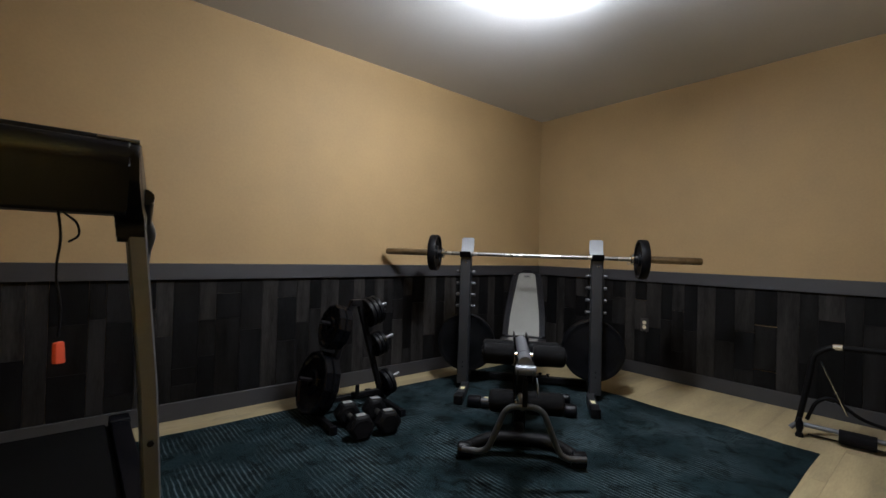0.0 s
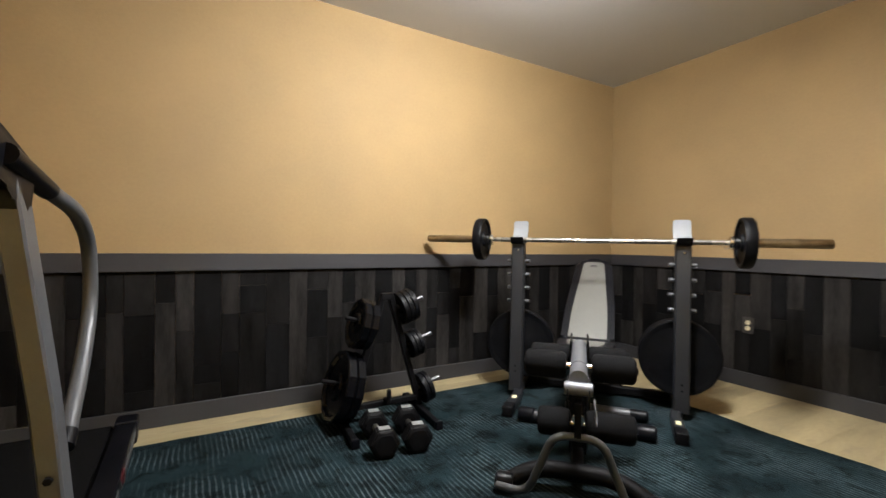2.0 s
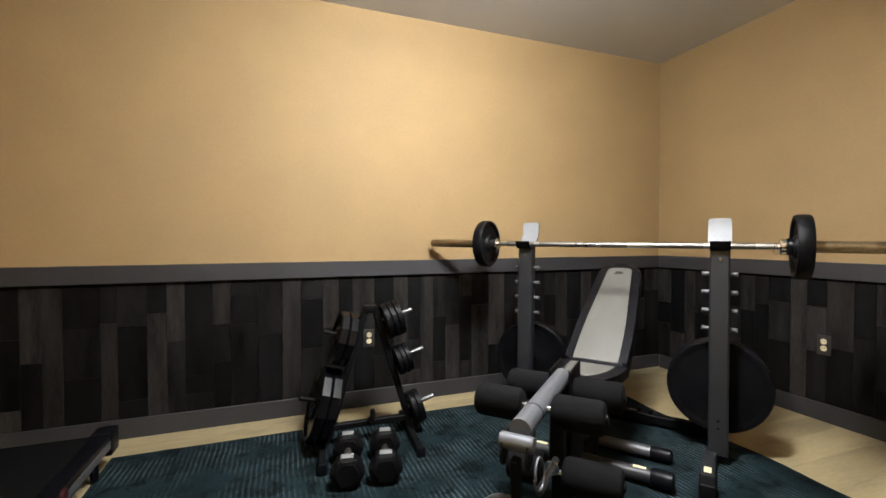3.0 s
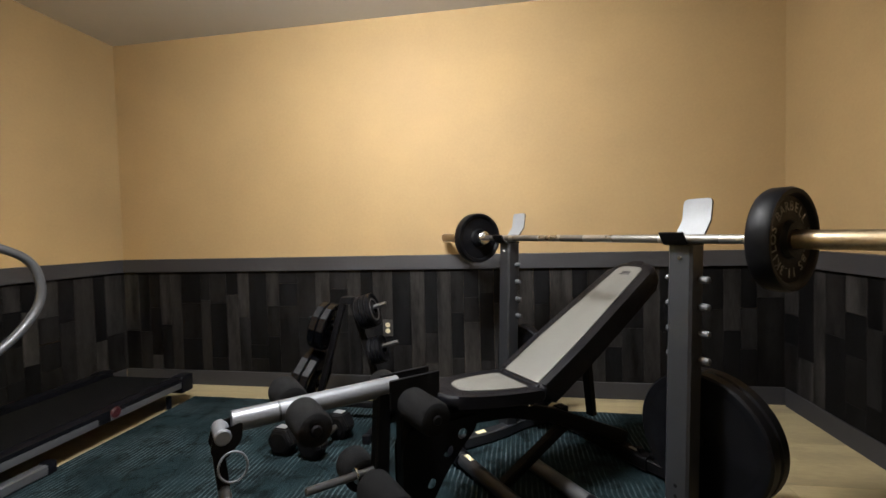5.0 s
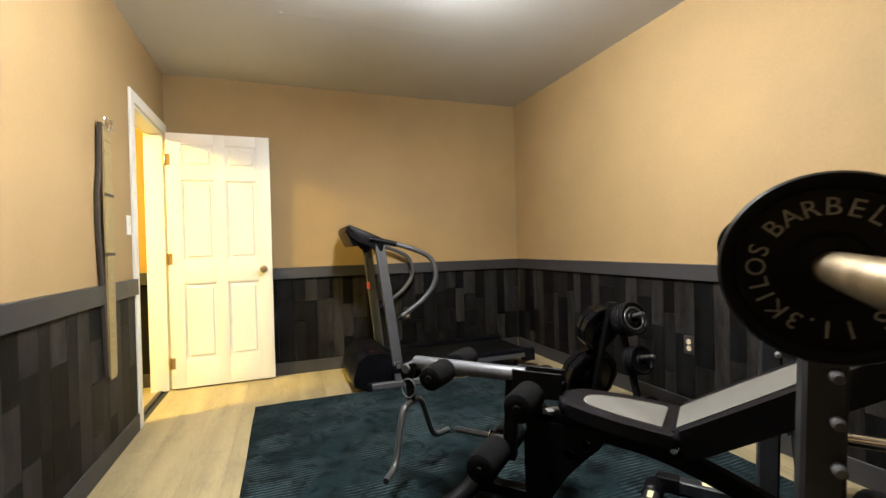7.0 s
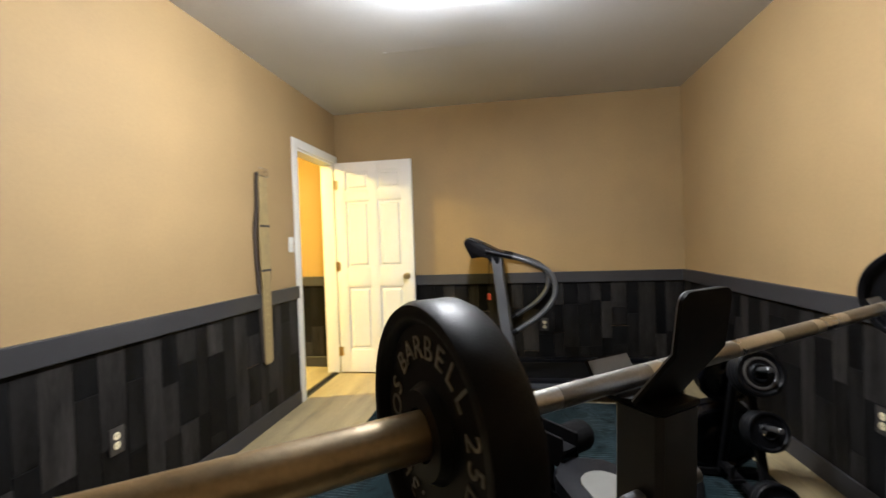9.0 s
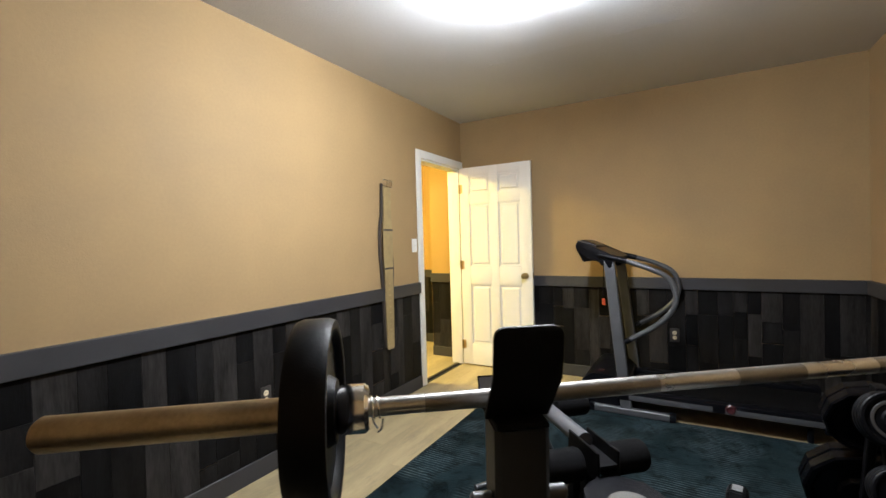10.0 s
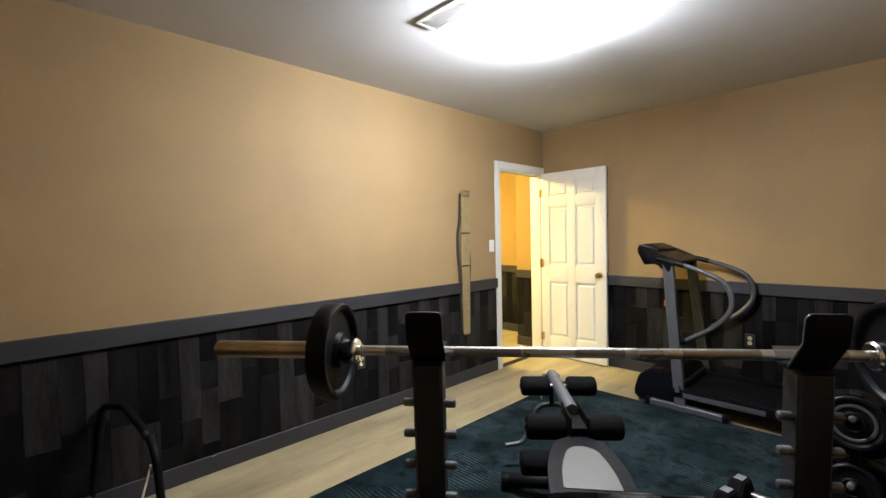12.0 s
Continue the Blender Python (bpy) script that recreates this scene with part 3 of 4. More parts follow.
def plate(name, r, w, label, dish=0.55, lettered=False, group="weight plates"):
    """An iron plate about the x axis, its outer face towards -x."""
    d = thing(name, pose(0, 0, 0), label, "weight plate", group)
    h = w / 2
    prof = [(-h * 0.75, 0.0255), (-h, 0.028), (-h, r * 0.33), (-h * dish, r * 0.38), (-h * dish, r * 0.82), (-h * 0.9, r * 0.86), (-h, r * 0.89), (-h, r * 0.97), (-h * 0.7, r), (h * 0.7, r), (h, r * 0.97), (h, r * 0.89), (h * 0.9, r * 0.86), (h * dish, r * 0.82), (h * dish, r * 0.38), (h, r * 0.33), (h, 0.028), (h * 0.75, 0.0255), (-h * 0.75, 0.0255)]
    part("disc", lathe(prof, "x", 56), M_IRON, d)
    if lettered:
        bm = bmesh.new()
        a = -62.0
        for ch in "BARBELL 25LBS 11.3KILOS":
            step = {" ": 8.0, ".": 9.0, "I": 12.0}[ch] if ch in " .I" else 16.6
            a += step / 2
            if ch != " ":
                g = letters(ch, r * 0.265, 0.001)
                # face -x: letter x runs to the viewer's right
                g.transform(Matrix(((0, 0, -1, -h * dish - 0.0007), (-1, 0, 0, 0), (0, 1, 0, r * 0.63), (0, 0, 0, 1))))
                g.transform(Matrix.Rotation(radians(a), 4, "X"))
                merge(bm, g)
            a += step / 2
        part("lettering", bm, M_LETTER, d, "worn raised pale lettering", smooth=False)
    return d


def at_rack(x, y, z, rx=0, ry=0, rz=0):
    return RACK @ pose(x, y, z, rx, ry, rz)


# rack
rk = thing("squat_rack", RACK, "grey steel barbell rack with peg-studded uprights", "weight rack")
UY = -0.005
for s in (-1, 1):
    x = 0.478 * s
    up = part("upright", tube([(x, UY + 0.035, 0.055), (x, UY, 1.005)], 0, square=(0.070, 0.082)), M_GREY, rk)
    part("top_cap", box((x - 0.039, UY - 0.036, 1.005), (x + 0.039, UY + 0.036, 1.014), 0.003), M_BLACK, up)
    bolt = rod("y", UY + 0.034, UY + 0.043, 0.008, (x - 0.004, 0, 0.965), 6, 0.001)
    part("bolt", bolt, M_CHROME, up)
    for z in (0.18, 0.215):
        part("bolt", rod("y", UY + 0.058, UY + 0.066, 0.007, (x, 0, z), 6, 0.001), M_BLACK, up)
    for k in range(4):
        z = 0.894 - 0.0873 * k
        for q in (-1, 1):
            part("peg", rod("x", min(x + q * 0.040, x + q * 0.074), max(x + q * 0.040, x + q * 0.074), 0.0115, (0, UY - 0.006, z), 14, 0.004), M_TMGREY, up)
    xf = 0.445 if s > 0 else -0.440
    foot = part("foot", tube(fillet([(x, -0.34, 0.043), (x, -0.05, 0.043), (xf, 0.10, 0.043), (xf, 0.36, 0.043)], 0.06), 0, square=(0.056, 0.054)), M_GREY, rk)
    part("end_cap", box((xf - 0.031, 0.325, RUG), (xf + 0.031, 0.415, 0.075), 0.010, seg=3), M_BLACK, foot, "black rubber foot cap")
    part("end_cap", box((x - 0.031, -0.375, RUG), (x + 0.031, -0.31, 0.075), 0.010, seg=3), M_BLACK, foot, "black rubber foot cap")
    yf = 0.220 if s > 0 else 0.262
    part("sticker", box((xf - 0.014, yf - 0.026, 0.0695), (xf + 0.014, yf + 0.026, 0.0712)), M_LABEL, foot, "pale warning sticker")
    # bar catch: a cup under the bar and a tall plate leaning back from it
    bar_y = 0.036
    c = bmesh.new()
    cup = fillet([(x, bar_y + 0.040, 1.049), (x, bar_y + 0.018, 1.0115), (x, bar_y - 0.012, 1.0085), (x, bar_y - 0.045, 1.016)], 0.012)
    tube(cup, 0, square=(0.082, 0.006), bm=c)
    cup_ob = part("bar_cup", c, M_BLACK, rk, "black bar cup")
    lip = fillet([(x, bar_y + 0.0355, 1.0485), (x, bar_y + 0.0165, 1.0160), (x, bar_y - 0.010, 1.0135)], 0.010)
    part("lip_face", tube(lip, 0, square=(0.080, 0.002)), M_HOOK, cup_ob, "silver inner face of the lip")
    def guide(thick, inset, lift):
        out = rounded([(-0.049 + inset, 0.0), (0.049 - inset, 0.0), (0.049 - inset, 0.168 - inset), (-0.049 + inset, 0.168 - inset)], [0.004, 0.004, 0.018, 0.018], 5)
        g = prism(out, 0.0, thick)
        bmesh.ops.bisect_plane(g, geom=g.verts[:] + g.edges[:] + g.faces[:], plane_co=(0, 0.092, 0), plane_no=(0, 1, 0))
        for v in g.verts:
            a, n = v.co.y, v.co.z + lift
            lean = 38 if a <= 0.0921 else 9
            base = Vector((x, bar_y - 0.046, 1.012)) if a <= 0.0921 else Vector((x, bar_y - 0.046 - 0.092 * math.sin(radians(38)), 1.012 + 0.092 * math.cos(radians(38))))
            along = a if a <= 0.0921 else a - 0.092
            la = radians(lean)
            v.co = base + Vector((v.co.x, -math.sin(la) * along + math.cos(la) * n, math.cos(la) * along + math.sin(la) * n))
        return g

    # the black back layer puts the shade behind the plate into its colour
    gb = part("bar_guide", guide(0.005, 0.0, 0.0), M_BLACK, rk, "bar guide plate with its back blackened for shade")
    part("guide_face", guide(0.0022, 0.0006, 0.0052), M_HOOK, gb, "silver guide face")
    # storage horn behind
    part("storage_horn", rod("y", -0.36, UY - 0.03, 0.0235, (x, 0, 0.338), 20), M_CHROME, up)
part("cross_bar", tube([(-0.45, -0.26, 0.050), (0.45, -0.26, 0.050)], 0, square=(0.048, 0.048)), M_BLACK, rk, "black telescoping cross bar")
cs = part("cross_sleeve", tube([(-0.15, -0.26, 0.050), (0.20, -0.26, 0.050)], 0, square=(0.060, 0.060)), M_BLACK, rk)
for x in (-0.10, -0.16):
    part("knob", lathe([(0, 0), (0, 0.008), (0.010, 0.008), (0.012, 0.014), (0.022, 0.013), (0.024, 0)], "z", 14, centre=(x, -0.26, 0.078 if x > -0.15 else 0.073)), M_BLACK, cs)
part("sticker", box((-0.085, -0.272, 0.0795), (-0.045, -0.252, 0.0808)), M_LETTER, cs, "pale sticker")

# barbell, its far end resting a touch higher
BAR = at_rack(-0.012, 0.036, 1.030, 0, -0.36, 0)
bb = thing("barbell", BAR, "long steel barbell with tarnished sleeves resting on the rack", "barbell")
sh = part("shaft", rod("x", -0.69, 0.66, 0.0140, segs=24), M_SHAFT, bb)
for a, e in ((-0.60, -0.43), (-0.40, -0.21), (-0.065, 0.065), (0.21, 0.40), (0.43, 0.60)):
    part("knurling", rod("x", a, e, 0.01425, segs=24, edge=0.0002), M_KNURL, sh, "dull knurled band")
for s, c, tip in ((-1, 0.685, 1.140), (1, 0.655, 1.125)):
    part("collar", lathe([(s * c, 0.0), (s * c, 0.031), (s * (c + 0.006), 0.0365), (s * (c + 0.040), 0.0365), (s * (c + 0.046), 0.033), (s * (c + 0.046), 0.0255)], "x", 32), M_CHROME, bb, "chromed collar")
    sl = part("sleeve", lathe([(s * (c + 0.046), 0.0), (s * (c + 0.046), 0.025), (s * (tip - 0.006), 0.025), (s * tip, 0.021), (s * tip, 0.0)], "x", 32), M_SLEEVE, bb, "tarnished brass-brown sleeve")
clip = thing("spring_clip", BAR, "steel spring collar hanging on the bar shaft", "bar clip", "bar clips")
part("ring", tube([(-0.683 + 0.0008 * k, 0.0158 * math.cos(k * 0.62), 0.0158 * math.sin(k * 0.62)) for k in range(22)], 0.0016, 8), M_CHROME, clip)
part("handle", tube(fillet([(-0.681, 0.005, -0.017), (-0.679, 0.012, -0.030), (-0.673, 0.006, -0.036)], 0.01), 0.0016, 8), M_SILVER, clip)
part("handle", tube(fillet([(-0.665, -0.005, -0.017), (-0.667, -0.012, -0.030), (-0.673, -0.006, -0.036)], 0.01), 0.0016, 8), M_SILVER, clip)
copy_thing(clip, BAR @ pose(0.030, 0, 0, 0, 0, 180))

P25 = plate("weight_plate", 0.139, 0.056, "black iron barbell plate with pale raised lettering", lettered=True, group="barbell plates")
P25.matrix_basis = BAR @ pose(-0.7605, 0, 0, 6, 0, 0)
copy_thing(P25, BAR @ pose(0.733, 0, 0, 40, 0, 180))
PBIG = plate("weight_plate", 0.225, 0.052, "large black iron plate stored on the rack horn", dish=0.88, group="stored plates")
PBIG.matrix_basis = at_rack(-0.478, -0.095, 0.338, 0, 0, 90)
copy_thing(PBIG, at_rack(0.478, -0.095, 0.338, 25, 0, 90))
copy_thing(PBIG, at_rack(-0.478, -0.150, 0.338, 50, 0, 90))

# bench
bn = thing("weight_bench", RACK, "black inclined weight bench with grey inserts and leg developer", "weight bench")


def pad_mesh(outline, thick, bevel):
    return prism(outline, 0.0, thick, bevel, 4)


# backrest: local v runs up the pad
ang = radians(30.9)
BACK = Matrix.Translation((BX, 0.280, 0.417)) @ Matrix.Rotation(math.pi, 4, "Z") @ Matrix.Rotation(ang, 4, "X")
L = 0.855
b = pad_mesh(rounded([(-0.142, 0), (0.142, 0), (0.145, 0.25), (0.114, L), (-0.114, L), (-0.145, 0.25)], [0.03, 0.03, 0.2, 0.085, 0.085, 0.2], 7), 0.090, 0.026)
b.transform(BACK @ Matrix.Translation((0, 0, -0.028)))
br = part("backrest", b, M_VINYL, bn, "black padded backrest")
b = pad_mesh(rounded([(-0.104, 0.022), (0.104, 0.022), (0.103, 0.25), (0.066, L - 0.050), (-0.066, L - 0.050), (-0.103, 0.25)], [0.008, 0.008, 0.2, 0.035, 0.035, 0.2], 7), 0.006, 0.003)
b.transform(BACK @ Matrix.Translation((0, 0, 0.0595)))
gi = part("insert", b, M_VGREY, br, "grey vinyl insert")
b = box((-0.026, L - 0.115, 0.0655), (0.026, L - 0.110, 0.0662))
box((-0.020, L - 0.104, 0.0655), (0.020, L - 0.090, 0.0662), bm=b)
b.transform(BACK)
part("emblem", b, M_GREY, br, "small grey printed emblem")
# seat
S = Matrix.Translation((BX, 0, 0.390)) @ Matrix.Rotation(radians(4.4), 4, "X")
b = pad_mesh(rounded([(-0.150, 0.290), (0.150, 0.290), (0.145, 0.50), (0.085, 0.695), (-0.085, 0.695), (-0.145, 0.50)], [0.02, 0.02, 0.12, 0.07, 0.07, 0.12], 7), 0.044, 0.016)
b.transform(S @ Matrix.Translation((0, 0, 0.014)))
st = part("seat", b, M_VINYL, bn, "black padded seat")
b = pad_mesh(rounded([(-0.100, 0.340), (0.100, 0.340), (0.092, 0.47), (0.050, 0.608), (-0.050, 0.608), (-0.092, 0.47)], [0.01, 0.01, 0.09, 0.05, 0.05, 0.09], 7), 0.006, 0.003)
b.transform(S @ Matrix.Translation((0, 0, 0.0555)))
part("insert", b, M_VGREY, st, "grey vinyl insert")
# frame
part("spine", tube(fillet([(BX, -0.30, 0.09), (BX, 0.16, 0.30), (BX, 0.36, 0.365), (BX, 0.72, 0.395)], 0.08), 0, square=(0.05, 0.06)), M_BLACK, bn)
part("back_support", tube([(BX, -0.06, 0.58), (BX, -0.10, 0.24)], 0, square=(0.03, 0.04)), M_BLACK, bn)
part("back_rail", tube([BACK @ Vector((0.0, 0.10, -0.040)) + Vector((-0.03, 0, 0)), BACK @ Vector((0, 0.62, -0.040)) + Vector((-0.03, 0, 0))], 0, square=(0.03, 0.03)), M_BLACK, bn)
part("back_rail", tube([BACK @ Vector((0.0, 0.10, -0.040)) + Vector((0.03, 0, 0)), BACK @ Vector((0, 0.62, -0.040)) + Vector((0.03, 0, 0))], 0, square=(0.03, 0.03)), M_BLACK, bn)
part("pivot", rod("x", BX - 0.080, BX + 0.080, 0.013, (0, 0.305, 0.398), 16), M_CHROME, bn, "chromed hinge pin")
sb_ = part("stabiliser", rod("x", -0.215, 0.148, 0.029, (0, 0.165, 0.0455), 20, 0.008), M_TMGREY, bn, "round grey steel stabiliser tube")
part("end_cap", lathe([(-0.300, 0), (-0.300, 0.024), (-0.290, 0.0318), (-0.212, 0.0318), (-0.206, 0.029)], "x", 20, centre=(0, 0.165, 0.0455)), M_PLASTIC, sb_, "round black end cap")
mf = part("middle_foot", rod("x", BX - 0.30, BX + 0.30, 0.031, (0, 0.415, 0.052), 20), M_GREY, bn, "dark grey round floor tube")
for q in (-1, 1):
    part("end_cap", lathe([(-0.045, 0), (-0.045, 0.032), (-0.036, 0.0395), (0.030, 0.0395), (0.045, 0.034), (0.045, 0)], "x", 20, centre=(BX + q * 0.305, 0.415, 0.052)), M_PLASTIC, mf, "round black rubber end cap")
    part("sticker", box((BX + q * 0.215 - 0.026, 0.405, 0.0825), (BX + q * 0.215 + 0.026, 0.425, 0.0840)), M_LABEL, mf, "pale warning sticker")
part("middle_strut", tube([(BX, 0.405, 0.055), (BX, 0.06, 0.235)], 0, square=(0.040, 0.040)), M_BLACK, bn)
# front leg: a pair of pierced gusset plates and a curved base
for q in (-1, 1):
    shape = [(0.52, 0.390), (0.80, 0.395), (0.83, 0.33), (0.83, 0.10), (0.80, 0.05), (0.755, 0.05), (0.715, 0.12), (0.665, 0.20), (0.600, 0.275), (0.535, 0.340)]
    gp = pierced(rounded(shape, 0.02, 3), ((0.592, 0.333, 0.020), (0.652, 0.284, 0.022), (0.722, 0.185, 0.018)), 0.005)
    gp.transform(Matrix(((0, 0, 1, BX + q * 0.034 - 0.0025), (1, 0, 0, 0), (0, 1, 0, 0), (0, 0, 0, 1))))
    part("gusset", gp, M_BLACK, bn, "black gusset plate with round holes")
part("front_post", tube([(BX, 0.80, 0.06), (BX, 0.80, 0.53)], 0, square=(0.055, 0.055)), M_BLACK, bn)
part("base_rail", tube([(BX, 0.79, 0.075), (BX, 1.03, 0.075)], 0, square=(0.05, 0.05)), M_BLACK, bn)
fb = part("front_base", tube(fillet([(BX - 0.275, 1.13, 0.05), (BX - 0.15, 1.05, 0.095), (BX + 0.15, 1.05, 0.095), (BX + 0.275, 1.13, 0.05)], 0.08, 7), 0.034, 20), M_BLACK, bn)
for q in (-1, 1):
    part("end_cap", lathe([(-0.035, 0), (-0.035, 0.034), (-0.028, 0.0385), (0.028, 0.0385), (0.036, 0.03), (0.036, 0)], "x", 20, centre=(BX + q * 0.275, 1.13, 0.0525)), M_PLASTIC, fb, "round black end cap")
# pivot box and arm
bxm = bmesh.new()
for q in (-1, 1):
    box((BX + q * 0.036 - 0.004, 0.68, 0.47), (BX + q * 0.036 + 0.004, 0.875, 0.572), 0.003, bm=bxm, seg=1)
box((BX - 0.034, 0.685, 0.515), (BX + 0.034, 0.865, 0.525), bm=bxm)
part("pivot_box", bxm, M_BLACK, bn, "black open pivot bracket")
arm = part("arm", tube([(BX, 0.83, 0.542), (BX, 1.345, 0.542)], 0.0305, 24), M_SILVER, bn, "silver tubular arm")
part("clamp_ring", rod("y", 1.215, 1.222, 0.0315, (BX, 0, 0.542), 24, 0.001), M_GREY, arm)
# lever hanging from the pivot, with its plate horn and lower rollers
lv = part("lever", tube([(BX, 0.885, 0.53), (BX, 0.905, 0.20)], 0, square=(0.05, 0.05)), M_BLACK, bn)
part("plate_horn", rod("y", 0.92, 1.15, 0.0125, (BX, 0, 0.272), 18), M_TMGREY, lv, "bare steel plate horn")
part("horn_washer", rod("y", 0.985, 0.990, 0.026, (BX, 0, 0.272), 18, 0.001), M_CHROME, lv)


def rollers(y, z, r, inner, left, right, parent, axle=True):
    if axle:
        part("axle", rod("x", BX - left + 0.004, BX + right - 0.004, 0.0115, (0, y, z), 16), M_CHROME, parent)
    for q, outer in ((-1, left), (1, right)):
        a, e = BX + q * inner, BX + q * outer
        lo, hi = min(a, e), max(a, e)
        prof = [(lo, 0.012), (lo, r * 0.72), (lo + r * 0.10, r * 0.90), (lo + r * 0.32, r), (hi - r * 0.32, r), (hi - r * 0.10, r * 0.90), (hi, r * 0.72), (hi, 0.012)]
        p = part("foam_roller", lathe(prof, "x", 32, centre=(0, y, z)), M_FOAM, parent, "black foam roller")
        part("end_plug", lathe([(e + q * 0.007, 0), (e + q * 0.007, 0.012), (e + q * 0.004, 0.015), (e - q * 0.002, 0.016)], "x", 14, centre=(0, y, z)), M_PLASTIC, p, "black end plug")


rollers(0.800, 0.482, 0.056, 0.035, 0.212, 0.212, bn)
rollers(1.165, 0.540, 0.050, 0.045, 0.195, 0.195, bn)
rollers(0.945, 0.240, 0.060, 0.030, 0.225, 0.165, bn)
# yoke and curl handle at the arm's end
yk = bmesh.new()
for q in (-1, 1):
    p = prism(rounded([(1.32, 0.55), (1.39, 0.535), (1.405, 0.485), (1.385, 0.455), (1.36, 0.46), (1.325, 0.50)], 0.012, 3), 0, 0.005)
    p.transform(Matrix(((0, 0, 1, BX + q * 0.034 - 0.0025), (1, 0, 0, 0), (0, 1, 0, 0), (0, 0, 0, 1))))
    merge(yk, p)
y_ob = part("yoke", yk, M_BLACK, arm, "black yoke bracket")
part("yoke_roller", rod("x", BX - 0.046, BX + 0.046, 0.022, (0, 1.372, 0.520), 20, 0.004), M_SILVER, arm, "dull steel yoke sleeve")
part("strap_ring", tube([(BX - 0.055 + 0.004 * math.sin(k * 0.3), 1.352 + 0.036 * math.cos(k * 2 * math.pi / 24), 0.440 + 0.040 * math.sin(k * 2 * math.pi / 24)) for k in range(25)], 0.0032, 8), M_SILVER, arm, "thin steel ring")
part("hanger", tube([(BX, 1.383, 0.48), (BX, 1.372, 0.365)], 0, square=(0.032, 0.022)), M_BLACK, arm)
hb = part("curl_handle", tube(fillet([(BX - 0.272, 1.330, 0.135), (BX - 0.162, 1.355, 0.140), (BX - 0.075, 1.370, 0.360), (BX + 0.075, 1.370, 0.360), (BX + 0.162, 1.355, 0.140), (BX + 0.272, 1.330, 0.135)], 0.05, 6), 0.0135, 16), M_CURL, bn, "dull grey bent curl handle")

# the front works stand a little askew to the bench
FRONT = Matrix.Translation((BX + 0.008, 0.70, 0.008)) @ Matrix.Rotation(radians(4.3), 4, "Z") @ Matrix.Translation((-BX, -0.70, 0))
for ob in bn.children:
    if ob.name.split(".")[0] in ("arm", "lever", "foam_roller", "axle", "curl_handle", "pivot_box"):
        ob.matrix_basis = FRONT
FLOORED = Matrix.Translation((0, 0, -0.008)) @ FRONT
for ob in bn.children:
    if ob.name.split(".")[0] in ("front_base", "base_rail"):
        ob.matrix_basis = FLOORED

# ---------------------------------------------------------------- plate tree and dumbbells
tr = thing("plate_tree", pose(1.965, 2.675, 0), "black steel A-frame weight plate tree", "plate rack")
TREE = pose(1.965, 2.675, 0)
AP, LEAN = 0.705, 16.5


def on_leg(s, z):
    """The middle of the leg on side s at height z."""
    return Vector((s * (0.022 + (AP - z) * math.tan(radians(LEAN))), 0, z))


for s in (-1, 1):
    lg = part("leg", tube([on_leg(s, AP), on_leg(s, 0.05)], 0, square=(0.030, 0.034)), M_BLACK, tr)
    fx = 0.188 if s > 0 else -0.272
    ft = part("foot", tube([(s * 0.225, 0.19, 0.036), (fx, -0.27, 0.036)], 0, square=(0.034, 0.036)), M_BLACK, tr)
    for x, y in ((s * 0.225, 0.20), (fx, -0.28)):
        part("foot_cap", box((x - 0.020, y - 0.012, RUG - 0.002), (x + 0.020, y + 0.012, 0.056), 0.005), M_PLASTIC, ft)
part("apex_plate", box((-0.036, -0.020, AP - 0.03), (0.036, 0.020, AP + 0.012), 0.006), M_BLACK, tr)
part("cross_tie", tube([(-0.205, 0, 0.10), (0.205, 0, 0.10)], 0, square=(0.032, 0.032)), M_BLACK, tr)
part("bar_socket", rod("z", 0.115, 0.185, 0.013, (0, -0.05, 0), 14), M_BLACK, tr)
part("socket_arm", tube([(0, 0.0, 0.118), (0, -0.06, 0.118)], 0, square=(0.03, 0.02)), M_BLACK, tr)


def facet_plate(r, w, label, sides=0, ring=False):
    """A plate about the x axis; with sides, its rim is cut into flat facets."""
    d = thing("weight_plate", pose(0, 0, 0), label, "weight plate", "tree plates")
    h = w / 2
    prof = [(-h * 0.75, 0.0255), (-h, 0.028), (-h, r * 0.36), (-h * 0.5, r * 0.42), (-h * 0.5, r * 0.78), (-h, r * 0.86), (-h, r * 0.95), (-h * 0.75, r), (h * 0.75, r), (h, r * 0.95), (h, r * 0.86), (h * 0.5, r * 0.78), (h * 0.5, r * 0.42), (h, r * 0.36), (h, 0.028), (h * 0.75, 0.0255), (-h * 0.75, 0.0255)]
    part("disc", lathe(prof, "x", sides or 48), M_GLOSS if sides else M_IRON, d, smooth=not sides)
    if ring:
        part("rim_ring", lathe([(-h * 0.5 - 0.0005, r * 0.58), (-h * 0.5 - 0.003, r * 0.60), (-h * 0.5 - 0.003, r * 0.68), (-h * 0.5 - 0.0005, r * 0.70)], "x", 40), M_HORN, d, "bare silver ring on the outer face")
    return d


